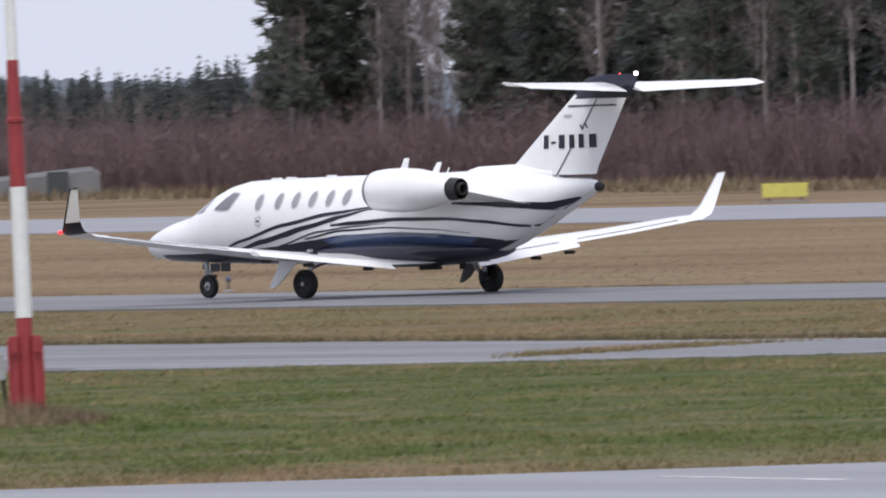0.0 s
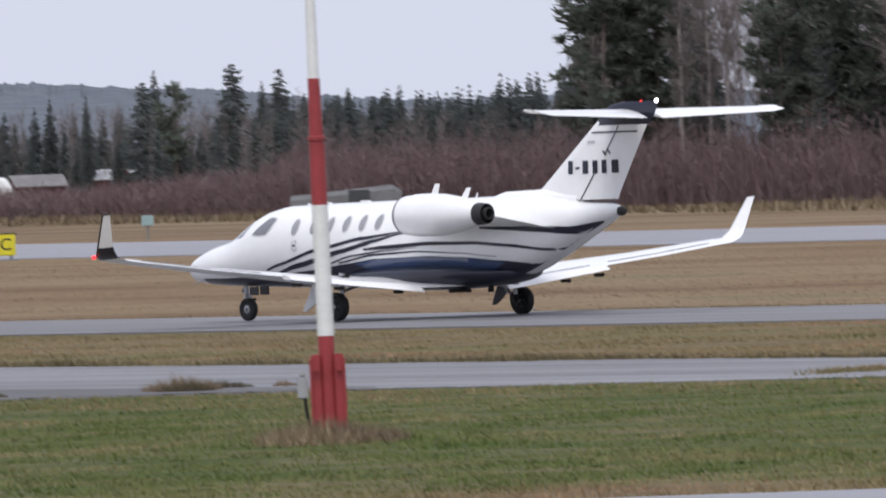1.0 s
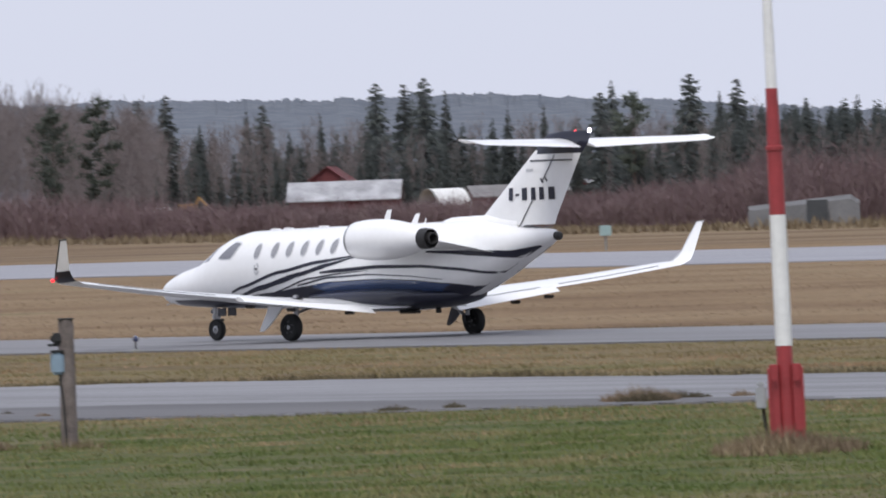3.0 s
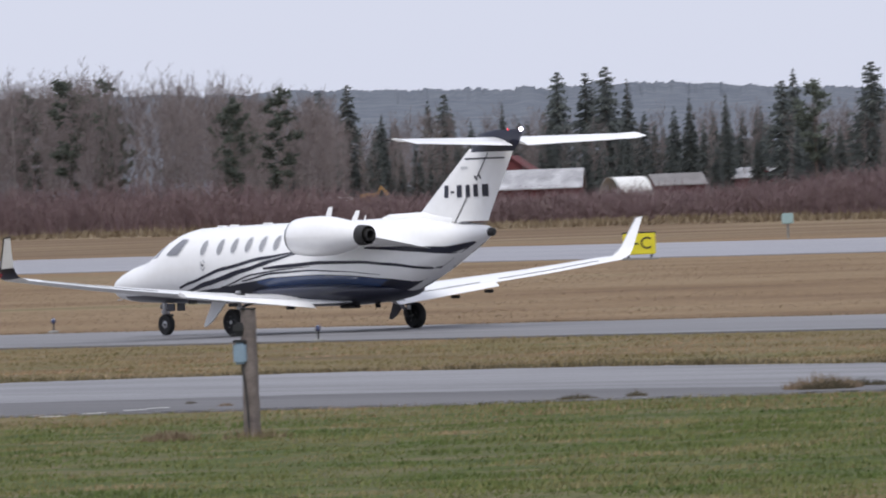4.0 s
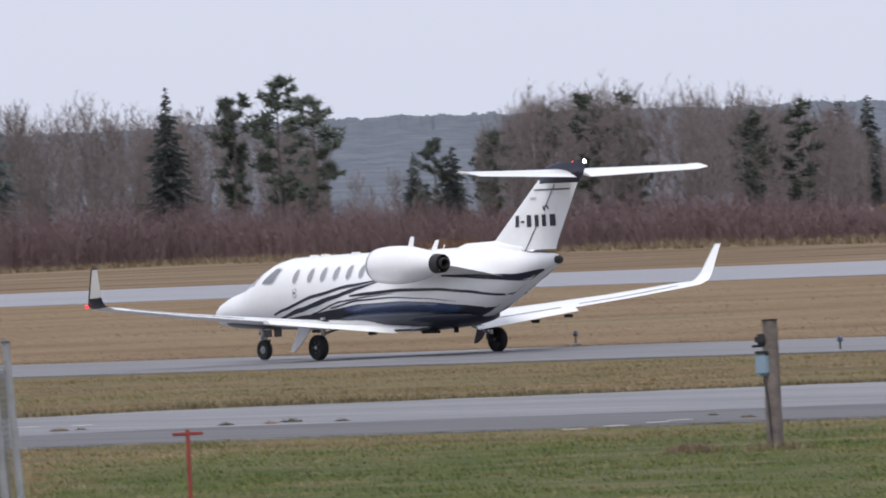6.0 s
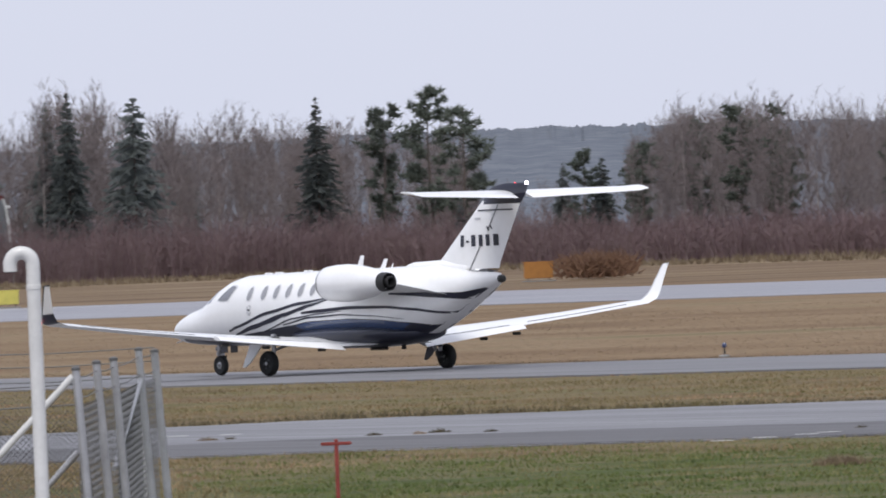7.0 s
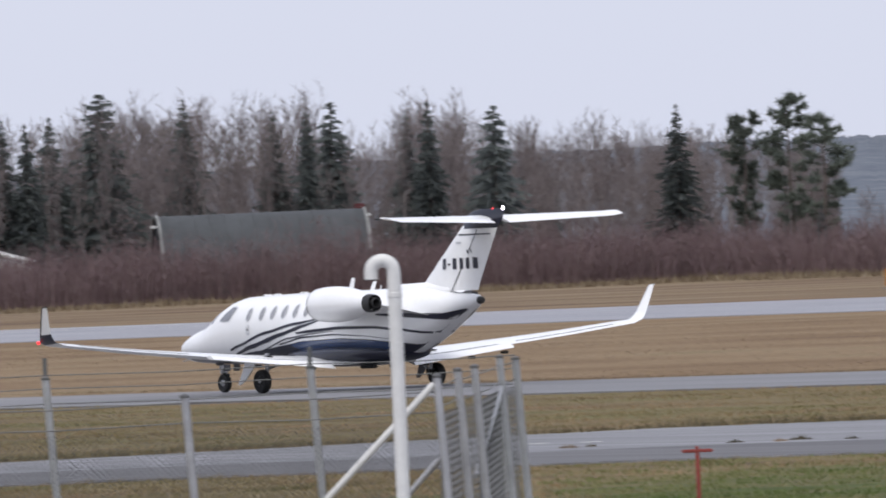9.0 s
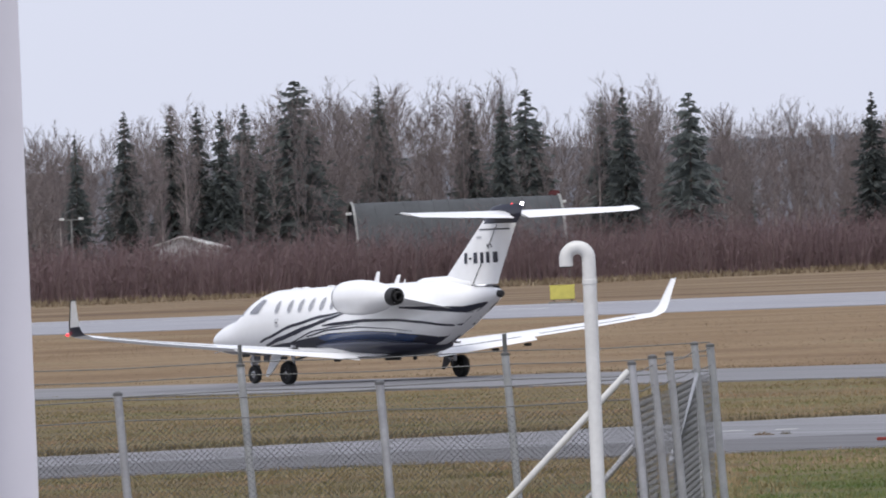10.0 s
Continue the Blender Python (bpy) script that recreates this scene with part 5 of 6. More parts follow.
def far_buildings():
    hg = arch_shed("hangar", 55.74, 985, 17.2, 5.6, 7.15, 6, M_ARCH, "dark grey corrugated arched hangar behind brush", 14, 0)
    part("end_lamp", box(0.5, 0.3, 0.25, (8.9, -1.0, 6.6), 0.05), M_WHITEP, hg)
    part("roof_marker", box(0.9, 0.5, 0.5, (8.3, 0.0, 7.3), 0.1), M_REDWALL, hg)
    part("end_lamp", box(0.5, 0.3, 0.25, (-8.9, -1.0, 6.3), 0.05), M_WHITEP, hg)
    house(57.04, 1000, 5.0, 6.4, 4.0, 4.95, 82, M_WHITEP, M_WHITEP, "low shed with pale gabled front behind brush")
    # floodlight mast behind the brush
    fl = thing("floodlight_mast", Matrix.Translation(polar(57.58, 990)) @ Matrix.Rotation(radians(57.6), 4, "Z"), "grey floodlight mast with two lamps before the wood", "mast")
    part("pole", tube([(0, 0, 0), (0, 0, 6.8)], [0.10, 0.07], 8), M_CONC, fl)
    part("crossarm", box(1.9, 0.08, 0.08, (0, 0, 6.8), 0.01), M_CONC, fl, smooth=False)
    for x in (-0.8, 0.8):
        part("lamp", box(0.42, 0.30, 0.22, (x, -0.1, 6.88), 0.04), M_WHITEP, fl, smooth=False)
    # farmyard beyond the brush
    house(49.513, 1310, 12.0, 7.0, 1.9, 3.8, -4, M_REDWALL, M_ROOF, "long dark red barn with pale patched sheet roof")
    house(49.577, 1336, 4.6, 5.4, 3.6, 5.5, 78, M_REDWALL, M_REDWALL, "dark red gabled barn wing")
    arch_shed("storage_tunnel", 49.04, 1290, 4.6, 1.9, 2.75, 38, M_TARP, "white plastic-covered storage tunnel, end open", 6, -1)
    house(48.80, 1300, 5.4, 5.2, 1.7, 2.8, 12, M_REDWALL, M_DARKROOF, "small red cottage with grey roof")
    house(48.45, 1320, 2.7, 4.6, 2.2, 3.15, -8, M_REDWALL, M_ROOF, "small red outbuilding with pale roof")
    house(48.266, 1310, 4.8, 5.2, 2.4, 3.4, 20, M_REDWALL, M_ROOF, "red farmhouse with pale roof")
    # grey shelter by the brush
    ob = thing("bunker", Matrix.Translation(polar(47.32, 676)) @ Matrix.Rotation(radians(47), 4, "Z"), "low grey concrete shelter with sloping roof", "building")
    part("wall", loft([[(x, -2.2, 0), (x, 2.2, 0), (x, 1.8, z), (x, -1.8, z - 0.25)] for x, z in ((-3.1, 1.25), (2.7, 1.75), (3.2, 1.4))]), M_SHELTER, ob, smooth=False)
    part("door", box(1.2, 0.08, 1.5, (0.8, -2.22, 0.75), 0.02), M_ARCH, ob, smooth=False)
    # white van and yellow digger arm in the farmyard
    van = thing("van", Matrix.Translation(polar(50.41, 1180)) @ Matrix.Rotation(radians(55), 4, "Z"), "small white van parked in the brush", "vehicle")
    part("body", loft([[(-1.3, y, z) for y, z in ((-.9, .4), (.9, .4), (.85, 1.9), (-.85, 1.9))], [(0.9, y, z) for y, z in ((-.9, .4), (.9, .4), (.85, 1.9), (-.85, 1.9))], [(1.6, y, z) for y, z in ((-.9, .4), (.9, .4), (.85, 1.2), (-.85, 1.2))], [(2.2, y, z) for y, z in ((-.85, .4), (.85, .4), (.8, 1.0), (-.8, 1.0))]]), M_WHITEP, van, smooth=False)
    for x in (-0.8, 1.5):
        for y in (-0.85, 0.85):
            part("wheel", lathe([(-0.1, 0.3), (-0.08, 0.34), (0.08, 0.34), (0.1, 0.3)], "y", 14, centre=(x, y, 0.34)), M_RUBBER, van)
    dig = thing("digger", Matrix.Translation(polar(50.27, 1170)) @ Matrix.Rotation(radians(30), 4, "Z"), "small yellow excavator arm above brush", "vehicle")
    my = plain("machine_yellow", (0.34, 0.19, 0.06), 0.5)
    part("cab", box(1.6, 1.3, 1.5, (0, 0, 1.35), 0.12), my, dig)
    part("boom", tube([(0.6, 0, 1.5), (1.2, 0, 2.7), (1.9, 0, 1.9)], 0.14, 8), my, dig)
    part("track", box(2.2, 1.6, 0.6, (0, 0, 0.3), 0.15), M_RUBBER, dig)


far_buildings()


# ================= airfield signs and lights =================
M_SIGN = plain("yellow_sign_face", (0.70, 0.62, 0.03), 0.45, vary=0.08)
M_SIGN2 = plain("faded_yellow_sign", (0.60, 0.55, 0.13), 0.5, vary=0.12)
M_ORANGE = plain("orange_sign", (0.36, 0.155, 0.03), 0.55, vary=0.15)
M_SIGNBLACK = plain("sign_black", (0.02, 0.02, 0.02), 0.5)
M_TEAL = plain("pale_teal_box", (0.30, 0.42, 0.42), 0.5)


def letter(ob, text, size, at, rot, mat, name="lettering"):
    cu = bpy.data.curves.new(name, "FONT")
    cu.body, cu.size, cu.align_x, cu.align_y, cu.extrude = text, size, "CENTER", "CENTER", 0.006
    tmp = bpy.data.objects.new(name, cu)
    scene.collection.objects.link(tmp)
    me = bpy.data.meshes.new_from_object(tmp.evaluated_get(bpy.context.evaluated_depsgraph_get()))
    bpy.data.objects.remove(tmp)
    me.materials.clear()
    me.materials.append(mat)
    o = new(name, me)
    o.parent = ob
    o.matrix_basis = pose(*at, *rot)
    return o


def taxi_sign(az, d, w, h, mat, label, face=0.0, text=""):
    ob = thing("taxiway_sign", Matrix.Translation(polar(az, d)) @ Matrix.Rotation(radians(az + face), 4, "Z"), label, "sign", "signs along the runway")
    part("panel", box(w, 0.22, h, (0, 0, 0.18 + h / 2), 0.03), mat, ob, smooth=False)
    part("frame", box(w + 0.06, 0.16, 0.06, (0, 0, 0.18 + h), 0.01), M_SIGNBLACK if text else mat, ob, smooth=False)
    for s in (-1, 1):
        part("leg", box(0.07, 0.10, 0.22, (s * w * 0.36, 0, 0.09), 0.01), M_SIGNBLACK, ob, smooth=False)
    part("base", box(w * 1.15, 0.7, 0.06, (0, 0, 0.03), 0.01), M_CONC, ob, smooth=False)
    if text:
        letter(ob, text, h * 0.78, (w * 0.20, -0.117, 0.18 + h * 0.50), (90, 0, 0), M_SIGNBLACK)
        part("arrow", loft([[(x, -0.113, z + 0.18 + h * 0.5), (x, -0.12, z + 0.18 + h * 0.5), (x, -0.12, -z + 0.18 + h * 0.5), (x, -0.113, -z + 0.18 + h * 0.5)] for x, z in ((-w * 0.30, 0.005), (-w * 0.20, 0.10), (-w * 0.199, 0.03), (-w * 0.03, 0.03))]), M_SIGNBLACK, ob, smooth=False)
    return ob


def edge_light(az, d):
    ob = thing("taxiway_light", Matrix.Translation(polar(az, d)), "small dark taxiway edge light on a stem in grass", "light", "taxiway edge lights")
    part("stem", tube([(0, 0, 0), (0, 0, 0.20)], 0.018, 8), M_SIGNBLACK, ob)
    part("lens", lathe([(0.20, 0.045), (0.22, 0.055), (0.29, 0.05), (0.32, 0.02)], "z", 12), plain("blue_glass", (0.03, 0.04, 0.10), 0.15, coat=1.0), ob)
    part("base", lathe([(0, 0.12), (0.03, 0.12), (0.05, 0.06)], "z", 12), M_CONC, ob)
    return ob


def airfield():
    taxi_sign(48.986, 418, 1.13, 0.76, M_SIGN, "yellow taxiway sign with black arrow and letter", 0, "C")
    taxi_sign(43.767, 455, 1.75, 0.52, M_SIGN2, "long pale yellow runway sign seen from behind", 0)
    taxi_sign(52.685, 672, 1.65, 0.92, M_ORANGE, "orange-yellow board beside the runway", 0)
    taxi_sign(55.241, 622, 1.28, 0.72, M_SIGN2, "pale yellow sign panel beyond the runway", 0)
    for az, d in ((50.543, 231), (51.81, 262.9), (46.45, 235.9)):
        edge_light(az, d)
    ob = thing("cabinet", Matrix.Translation(polar(48.272, 512)) @ Matrix.Rotation(radians(48), 4, "Z"), "small pale teal equipment box on a post", "cabinet")
    part("box", box(0.5, 0.35, 0.45, (0, 0, 0.85), 0.03), M_TEAL, ob, smooth=False)
    part("post", box(0.10, 0.10, 0.64, (0, 0, 0.32), 0.01), M_CONC, ob, smooth=False)
    # painted lines: taxiway and runway edges, worn dashes on the service road
    def line(y, x0, x1, w, z, nm="trim_line"):
        bm = box(x1 - x0, w, 0.006, ((x0 + x1) / 2, y, z))
        tagged(part(nm, bm, M_LINE, smooth=False), "worn white painted line on asphalt", kind="structure")
    line(341.0, -700, -480, 0.5, 0.036)
    rnd = random.Random(4)
    for x, y in ((-126.6, 99.5), (-127.2, 100.7), (-127.8, 101.9), (-128.3, 102.7), (-148.6, 107.2), (-149.6, 106.9)):
        p = Vector((x, y, 0.034))
        bm = box(0.32, 0.12, 0.006)
        ob = tagged(part("trim_dash", bm, M_LINE, smooth=False), "worn white painted dash on asphalt", kind="structure")
        ob.matrix_basis = Matrix.Translation(p) @ Matrix.Rotation(radians(44), 4, "Z")
    ob = tagged(part("trim_line", box(2.9, 0.10, 0.006), M_LINE, smooth=False), "worn white painted line on the apron", kind="structure")
    ob.matrix_basis = Matrix.Translation((-69.4, 71.95, 0.040)) @ Matrix.Rotation(radians(-13.7), 4, "Z")
    # curved lead-off line on the runway
    bm = bmesh.new()
    vs = []
    for k in range(25):
        a = math.pi * (0.35 + 1.0 * k / 24)
        c, s = math.cos(a), math.sin(a)
        vs.append([bm.verts.new((-497 + r * 1.0 * s * 1.0, 322 - (r - 34) * c * 0.2 - r * 0.22 * c, 0.037)) for r in (30.0, 30.7)])
    for p, q in zip(vs, vs[1:]):
        bm.faces.new((p[0], p[1], q[1], q[0]))
    tagged(part("trim_curve", bm, M_LINE, smooth=False), "white painted lead-off curve on the runway", kind="structure")
    for i in range(5):
        bm = bmesh.new()
        vs, y = [], 0.0
        for k in range(161):
            az = 42.5 + 16.5 * k / 160
            y += rnd.uniform(-.10, .10)
            w = rnd.uniform(0.02, 0.07)
            d = lerp(LAWN_END, az)[0] + (lerp(ROAD_END, az)[0] - lerp(LAWN_END, az)[0]) * (0.30 + 0.14 * i) + y
            vs.append([bm.verts.new(polar(az, d - w, 0.031 + 0.001 * i)), bm.verts.new(polar(az, d + w, 0.031 + 0.001 * i))])
        for p, q in zip(vs, vs[1:]):
            bm.faces.new((p[0], p[1], q[1], q[0]))
        tagged(part("road_crack", bm, M_OLD, smooth=False), "dark tar-filled crack along the road", kind="structure")


airfield()


# ================= foreground =================
M_POLE_RED = plain("sun_bleached_red_paint", (0.36, 0.045, 0.05), 0.5, vary=0.22, scale=2.0, relief=0.003)
M_POLE_WHITE = plain("mast_white_paint", (0.82, 0.81, 0.79), 0.5, vary=0.12, scale=2.0)
M_WOOD = plain("weathered_post_wood", (0.20, 0.165, 0.15), 0.9, vary=0.4, scale=6, relief=0.01)
M_GALV = plain("galvanised_steel", (0.42, 0.42, 0.43), 0.5, 0.5, vary=0.2, scale=4)
M_BOXGREY = plain("grey_junction_box", (0.36, 0.37, 0.38), 0.5)
M_BOXBLUE = plain("blue_grey_box", (0.25, 0.34, 0.42), 0.5)
M_PIPE = plain("painted_white_pipe", (0.66, 0.65, 0.62), 0.4, coat=0.3, vary=0.12, scale=3)
M_MESH = plain("dull_mesh_wire", (0.14, 0.14, 0.145), 0.6, 0.3)
M_COLUMN = plain("grey_white_column_paint", (0.60, 0.58, 0.62), 0.6, vary=0.1, scale=1.2)
M_WIRE = plain("dull_wire", (0.15, 0.15, 0.15), 0.6, 0.5)
M_SIGNRED = plain("red_marker_paint", (0.30, 0.05, 0.038), 0.5, vary=0.2)


def mast():
    ob = thing("marker_mast", Matrix.Translation((-96.63, 88.77, -0.003)) @ Matrix.Rotation(radians(47.43), 4, "Z") @ Matrix.Rotation(radians(-0.85), 4, "Y") @ Matrix.Scale(1.0009, 4), "tall red and white banded steel mast in grass", "mast")
    for nm, z0, z1, r0, r1, mat in (("red_band", 0.003, 1.12, 0.092, 0.088, M_POLE_RED), ("white_band", 1.12, 2.56, 0.092, 0.089, M_POLE_WHITE), ("red_band", 2.56, 3.29, 0.089, 0.086, M_POLE_RED), ("red_band", 3.29, 3.95, 0.078, 0.066, M_POLE_RED), ("white_band", 3.95, 6.4, 0.060, 0.045, M_POLE_WHITE)):
        part(nm, lathe([(z0, r0), (z1, r1)], "z", 20), mat, ob)
    part("collar", lathe([(3.26, 0.088), (3.27, 0.098), (3.31, 0.098), (3.32, 0.08)], "z", 20), M_POLE_RED, ob)
    for s in (-1, 1):
        part("base_channel", box(0.10, 0.20, 0.917, (s * 0.125, 0, 0.462), 0.012), M_POLE_RED, ob, smooth=False)
        part("channel_flange", box(0.03, 0.26, 0.877, (s * 0.182, 0, 0.442), 0.006), M_POLE_RED, ob, smooth=False)
        for z in (0.2, 0.75):
            part("bolt", lathe([(-0.16, 0.02), (0.16, 0.02)], "y", 8, centre=(s * 0.125, 0, z)), M_POLE_RED, ob)
    part("foot", box(0.5, 0.42, 0.05, (0, 0, 0.023), 0.01), M_CONC, ob, smooth=False)
    bx = part("junction_box", box(0.12, 0.12, 0.24, (-0.28, 0, 0.56), 0.015), M_BOXGREY, ob, smooth=False)
    part("box_cap", box(0.09, 0.09, 0.07, (-0.28, 0, 0.71), 0.02), M_BOXGREY, bx, smooth=False)
    part("cable", tube([(-0.26, 0, 0.45), (-0.25, 0.02, 0.30), (-0.23, 0, 0.16), (-0.24, 0, 0.003)], 0.02, 8), M_SIGNBLACK, ob)


def wooden_post():
    ob = thing("wooden_post", Matrix.Translation((-111.40, 90.61, 0)) @ Matrix.Rotation(radians(50.9), 4, "Z"), "weathered wooden post with blue-grey electrical box", "post")
    rnd = random.Random(2)
    rings = []
    for k in range(13):
        z = 1.55 * k / 12
        rings.append([((0.102 - 0.010 * k / 12 + rnd.uniform(-.004, .004)) * math.cos(2 * math.pi * q / 14) , (0.102 - 0.010 * k / 12 + rnd.uniform(-.004, .004)) * math.sin(2 * math.pi * q / 14), z) for q in range(14)])
    part("post", loft(rings), M_WOOD, ob)
    part("cap", box(0.19, 0.19, 0.02, (0, 0, 1.56), 0.005), M_SIGNBLACK, ob, smooth=False)
    b = part("junction_box", box(0.16, 0.15, 0.27, (-0.115, -0.06, 1.03), 0.03), M_BOXBLUE, ob)
    part("box_lid", box(0.17, 0.16, 0.03, (-0.115, -0.06, 1.175), 0.01), M_SIGNBLACK, b, smooth=False)
    part("lamp_holder", box(0.16, 0.12, 0.13, (-0.11, -0.03, 1.33), 0.03), M_SIGNBLACK, ob)
    part("bracket", box(0.22, 0.05, 0.03, (-0.12, -0.03, 1.25), 0.008), M_SIGNBLACK, ob, smooth=False)
    part("cable", tube([(-0.10, -0.10, 0.90), (-0.06, -0.11, 0.6), (-0.03, -0.11, 0.0)], 0.012, 6), M_SIGNBLACK, ob)


def red_marker():
    ob = thing("red_marker", Matrix.Translation((-100.73, 74.02, 0)) @ Matrix.Rotation(radians(53.7), 4, "Z"), "thin red T-shaped marker post in grass", "marker")
    part("stake", tube([(0, 0, 0), (0, 0, 0.82)], 0.022, 10), M_SIGNRED, ob)
    part("crossbar", box(0.33, 0.05, 0.035, (0, 0, 0.835), 0.010), M_SIGNRED, ob, smooth=False)
    part("knob", lathe([(0.848, 0.018), (0.875, 0.022), (0.885, 0.01)], "z", 8), M_SIGNRED, ob)


def hook_pipe():
    ob = thing("vent_pipe", Matrix.Translation((-82.02, 57.2, 0)) @ Matrix.Rotation(radians(55.1), 4, "Z"), "white painted vent pipe bent over at the top", "pipe")
    pts = [(0, 0, -0.05), (0, 0, 1.4), (0, 0, 2.86)]
    pts += [(-0.095 + 0.095 * math.cos(a), 0, 2.88 + 0.095 * math.sin(a)) for a in [math.pi * k / 14 for k in range(1, 15)]]
    pts += [(-0.19, 0, 2.82)]
    part("pipe", tube(pts, 0.058, 18), M_PIPE, ob)
    part("mouth", lathe([(2.812, 0.05), (2.822, 0.05)], "z", 16, centre=(-0.19, 0, 0)), M_SIGNBLACK, ob)
    part("joint_ring", lathe([(2.66, 0.058), (2.665, 0.063), (2.70, 0.063), (2.705, 0.058)], "z", 18), M_PIPE, ob)


def chain_fence():
    """Two rows of mesh fence joined by a short side."""
    rowdir = Vector((-88.45 + 87.19, 56.58 - 58.51, 0)).normalized()
    corner = Vector((-85.93, 60.34, 0))
    rear0 = Vector((-101.82, 72.51, 0))
    ob = thing("chain_link_fence", Matrix.Identity(4), "galvanised chain-link fence with barbed wire on posts", "fence")

    def post(p, h, r, mat, ext=0.0, cap=True):
        f = p - rowdir * 0.055 * h
        part("post", tube([(f.x, f.y, -0.05), (p.x, p.y, h)], r, 12), mat, ob)
        if cap:
            part("post_cap", lathe([(h - 0.01, r * 1.15), (h + 0.015, r * 1.15), (h + 0.03, r * 0.5)], "z", 10, centre=(p.x, p.y, 0)), M_WIRE, ob)
        if ext:
            part("wire_arm", tube([(p.x, p.y, h), (p.x, p.y, h + ext)], r * 0.55, 8), M_WIRE, ob)

    def mesh(a, b, h, pitch, name="wire_mesh"):
        """Diamond mesh of thin round wires between two posts."""
        sp = Spikes()
        L = (b - a).length
        d = (b - a) / L
        n = int((L + h) / pitch)
        for k in range(n):
            s = k * pitch - h
            for up in (1, -1):
                s0, s1, z0, z1 = s, s + h, 0.05, h
                if s0 < 0:
                    z0, s0 = z0 - s0 * (h - 0.05) / h, 0
                if s1 > L:
                    z1, s1 = z1 - (s1 - L) * (h - 0.05) / h, L
                if s1 <= s0:
                    continue
                if up < 0:
                    z0, z1 = h + 0.05 - z0, h + 0.05 - z1
                p, q = a + d * s0, a + d * s1
                sp.stem((p.x, p.y, z0), (q.x, q.y, z1), 0.0018, 0.0018)
        tagged(raw(name, sp.v, sp.f, M_MESH, ob), kind="stuff")

    def wires(a, b, hs, barbs=False):
        for z in hs:
            sag = 0.02
            mid = (a + b) / 2
            part("strand", tube([(a.x, a.y, z), (mid.x, mid.y, z - sag), (b.x, b.y, z)], 0.006, 5), M_WIRE, ob)
            if barbs:
                sp = Spikes()
                L = (b - a).length
                for k in range(int(L / 0.14)):
                    p = a.lerp(b, (k + 0.5) * 0.14 / L)
                    sp.stem((p.x, p.y, z - 0.03), (p.x, p.y, z + 0.03), 0.006)
                raw("barbs", sp.v, sp.f, M_WIRE, ob)
    front = [corner, Vector((-87.19, 58.51, 0))] + [Vector((-88.45, 56.58, 0)) + rowdir * 2.31 * k for k in range(0, 4)]
    for k, p in enumerate(front):
        post(p, 1.93 if k == 0 else 1.85, 0.036 if k == 0 else 0.038, M_GALV)
    for a, b in zip(front, front[1:]):
        mesh(a, b, 1.55, 0.055)
        wires(a, b, (1.62, 1.80))
    rear = [rear0, Vector((-103.05, 70.75, 0))] + [Vector((-104.6, 68.45, 0)) + rowdir * 2.77 * k for k in (0, 1, 2)]
    for k, p in enumerate(rear):
        post(p, 1.88, 0.042, M_GALV, 0.0 if k == 0 else 0.22)
    for a, b in zip(rear, rear[1:]):
        mesh(a, b, 1.5, 0.06)
        wires(a, b, (1.62, 1.78, 1.92))
    side = [corner, Vector((-89.91, 63.37, 0)), Vector((-91.86, 64.94, 0)), Vector((-99.47, 70.64, 0)), rear0]
    for p in side[1:4]:
        post(p, 1.93, 0.038, M_GALV)
    for a, b in zip(side, side[1:]):
        mesh(a, b, 1.60, 0.13)
        wires(a, b, (1.68, 1.86))
    # white end post and braces
    w = rear0 + Vector((-0.1, -0.15, 0))
    part("end_post", tube([(w.x, w.y, -0.05), (w.x, w.y, 1.45)], 0.05, 12), M_PIPE, ob, "white painted end post")
    part("brace", tube([(-85.95, 60.32, 1.87), (-86.56, 59.43, 0.80), (-87.0, 58.78, 0.0)], 0.030, 10), M_PIPE, ob, "white diagonal brace")
    part("brace", tube([(-87.57, 61.48, 1.17), (-87.82, 61.13, 0.72), (-88.2, 60.55, 0.0)], 0.028, 10), M_GALV, ob)
    part("brace", tube([(-86.2, 60.55, 1.55), (-89.2, 62.8, 0.02)], 0.03, 10), M_WIRE, ob)
    part("brace", tube([(-99.4, 70.6, 1.62), (-92.0, 65.0, 0.9)], 0.026, 10), M_GALV, ob)


def near_column():
    ob = thing("column", Matrix.Translation((-5.08, 3.2, 0)) @ Matrix.Rotation(radians(57.8), 4, "Z"), "white painted column close to the viewer", "column")
    part("shaft", box(0.24, 0.24, 5.0, (-0.12, 0, 2.5), 0.03), M_COLUMN, ob)
    part("base", box(0.34, 0.34, 0.12, (-0.12, 0, 0.06), 0.02), M_CONC, ob)
    part("head", box(0.32, 0.32, 0.10, (-0.12, 0, 5.0), 0.02), M_WHITEP, ob)


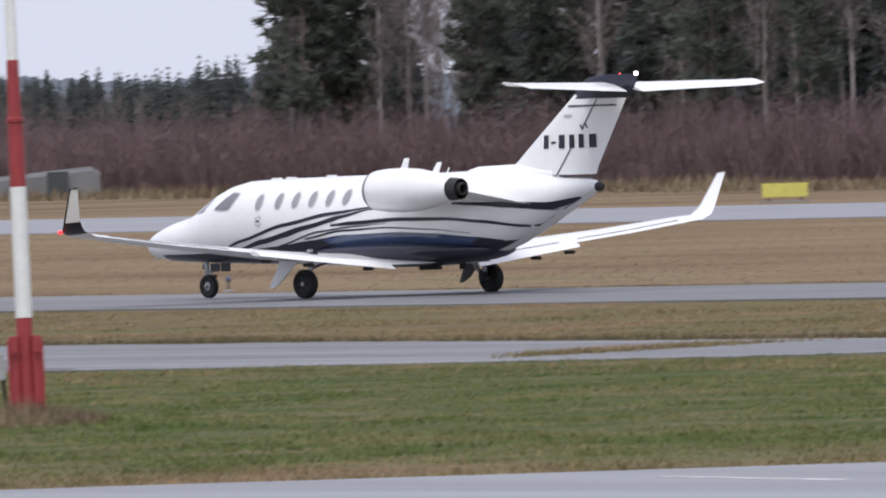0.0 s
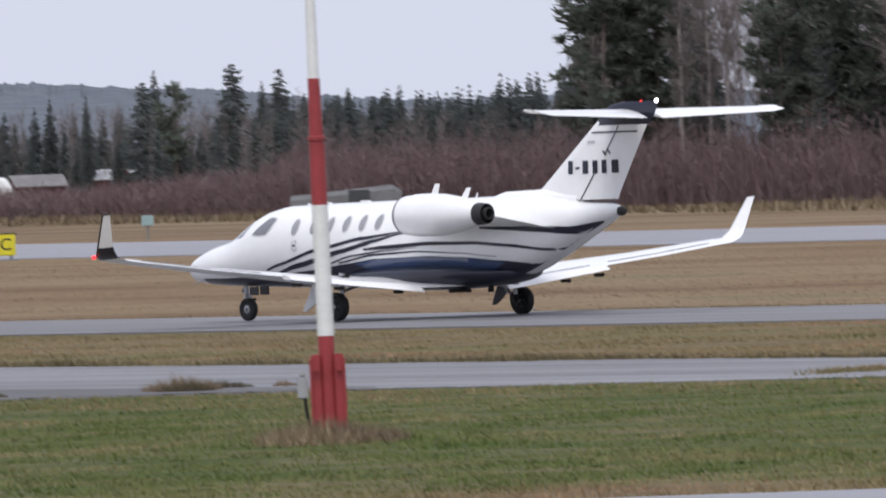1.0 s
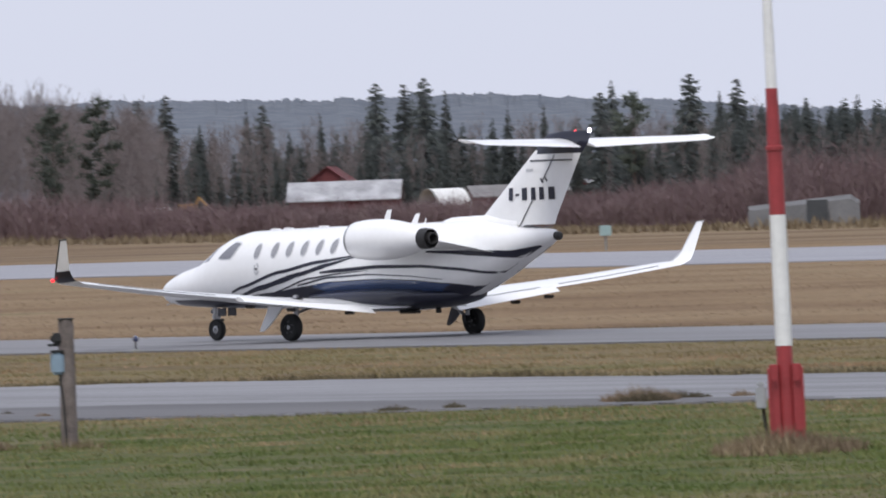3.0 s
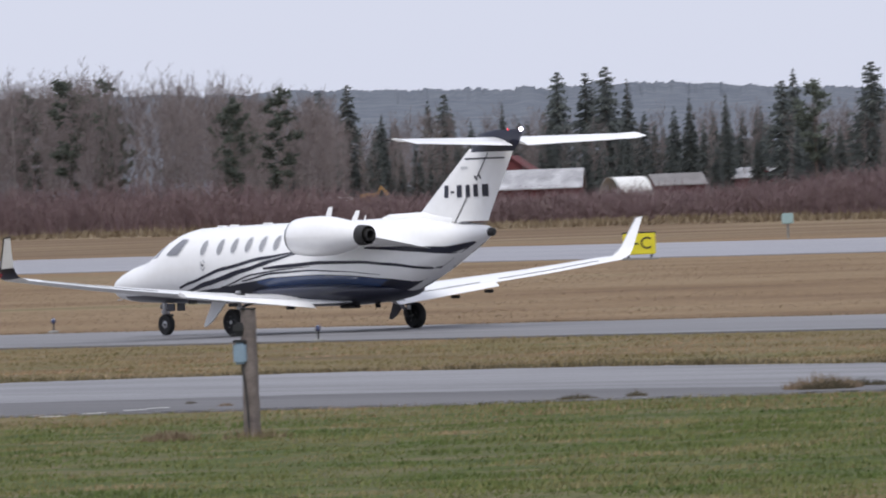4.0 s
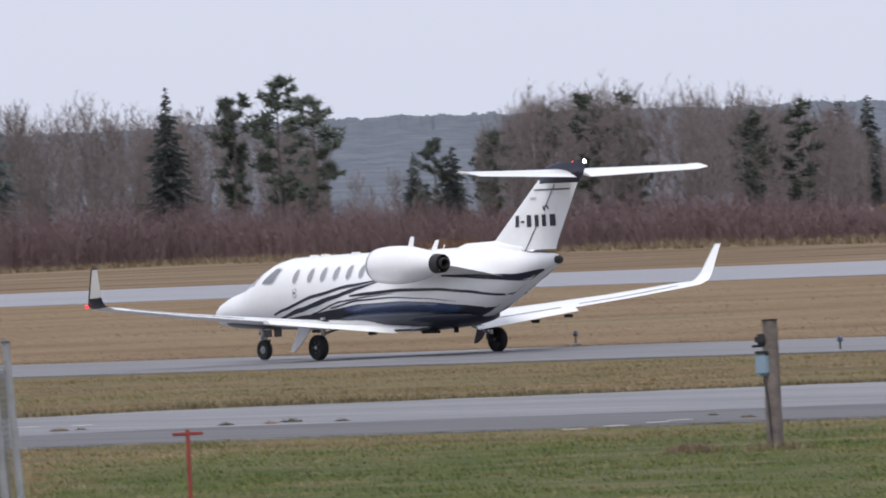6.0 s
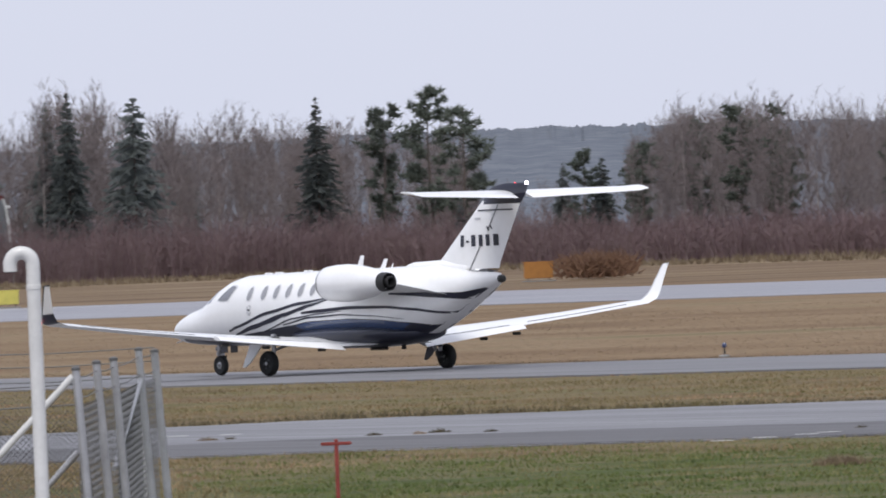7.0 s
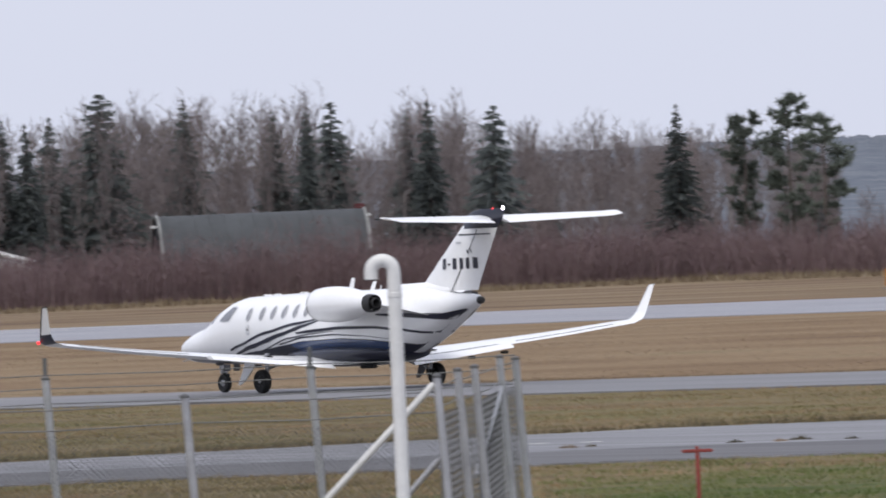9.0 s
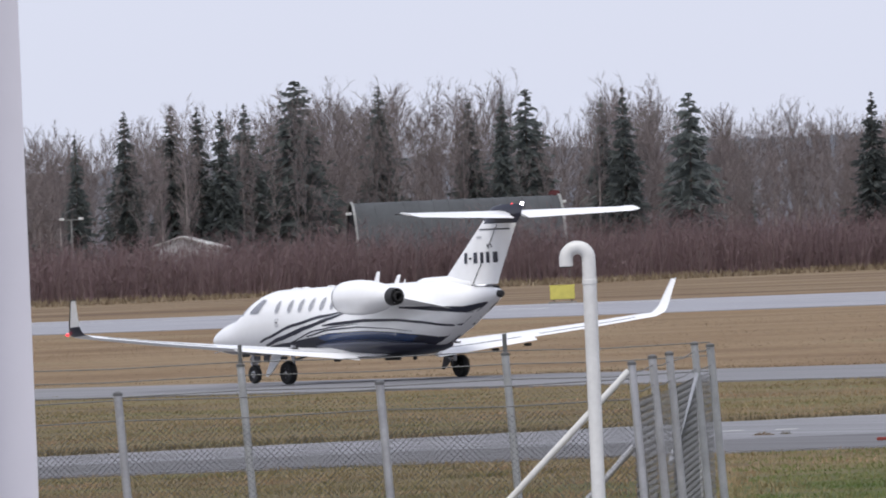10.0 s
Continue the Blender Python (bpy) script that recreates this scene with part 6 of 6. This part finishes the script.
mast()
wooden_post()
red_marker()
hook_pipe()
chain_fence()
near_column()
tuft(-94.6, 86.9, 0.85, 0.36, 1700, M_RUST, "rusty dry grass round the foot of the mast", 1)
tuft(-94.3, 86.3, 0.6, 0.34, 700, M_STRAW, "rusty dry grass round the foot of the mast", 2)
tuft(-112.08, 89.88, 0.35, 0.20, 500, M_RUST, "low clump of brown dry grass", 3)
tuft(-111.3, 90.6, 0.45, 0.20, 260, M_STRAW, "dry grass round the foot of the post", 4)
for i, (x, y, r, h) in enumerate(((-119.6, 107.2, 0.55, 0.30), (-119.2, 106.9, 0.4, 0.22), (-120.3, 108.5, 0.45, 0.16), (-119.65, 109.1, 0.16, 0.14), (-120.9, 105.0, 0.16, 0.14), (-121.2, 104.2, 0.3, 0.12), (-145.77, 104.72, 0.16, 0.10), (-145.76, 105.13, 0.10, 0.08), (-142.95, 105.75, 0.14, 0.09), (-142.12, 105.97, 0.12, 0.09), (-142.57, 106.69, 0.18, 0.11), (-141.15, 106.57, 0.12, 0.08), (-127.73, 103.45, 0.12, 0.10), (-130.2, 104.8, 0.10, 0.08))):
    tuft(x, y, r, h, int(1500 * r) + 60, M_VERGE if i % 3 else M_RUST, "small weed tuft growing at the road's edge", 10 + i)


def road_weeds():
    rnd = random.Random(31)
    sp = Spikes()
    a, b = Vector((-111.9, 111.2, 0)), Vector((-113.0, 117.2, 0))
    for i in range(2600):
        f = rnd.random()
        p = a.lerp(b, f) + Vector((rnd.gauss(0, 0.3), rnd.gauss(0, 0.9) * (0.3 + f), 0))
        if noise.noise((p.x * 0.9, p.y * 0.5, 4)) < rnd.uniform(-0.3, 0.2):
            continue
        hh = rnd.uniform(0.03, 0.10)
        sp.blade((p.x, p.y, 0.015), (p.x + rnd.uniform(-.05, .05), p.y + rnd.uniform(-.05, .05), 0.02 + hh), 0.011, rnd.uniform(0, 3.14))
    tagged(raw("road_weeds", sp.v, sp.f, M_EDGE_TURF), "low olive weeds growing through old asphalt", "grass", kind="stuff")


road_weeds()


# ================= what moves =================
# seconds and station along the taxiway of the jet
TAXI = [
    (0, -160.555), (0.5, -164.279), (1, -168.005), (1.5, -171.746), (2, -175.471), (2.5, -179.187), (2.7, -180.674),
    (3.8, -189.059), (4, -190.572), (4.5, -194.328), (5, -198.084), (5.5, -201.826), (5.7, -203.306), (6.8, -211.315),
    (7, -212.769), (7.5, -216.408), (8, -220.015), (8.5, -223.588), (9, -227.149), (9.5, -230.687), (10, -234.198),
]


HEADING = [(0, 0.1), (2, 0.4), (4, 0.5), (5.5, 0.35), (7, 0.1), (9.5, -0.1), (10, -0.1)]


def station(t):
    for (a, p), (b, q) in zip(TAXI, TAXI[1:]):
        if t <= b:
            return p + (q - p) * (t - a) / (b - a)
    return TAXI[-1][1]


def motions():
    # the taxiway falls slightly to its far side, and the jet's heading drifts a little
    walk(JET, [(t, pose(x + 0.01, 157.05, -0.02, 0.38, -0.12, 180 + lerp(HEADING, t)[0])) for t, x in TAXI])
    for wh, x, y, r in WHEELS:
        rows = []
        for k in range(FPS * 10 + 1):
            t = k / FPS
            turn = math.degrees((TAXI[0][1] - station(t)) / r)
            rows.append((t, pose(x, y, r, 0, turn % 360, 0)))
        walk(wh, rows)


motions()
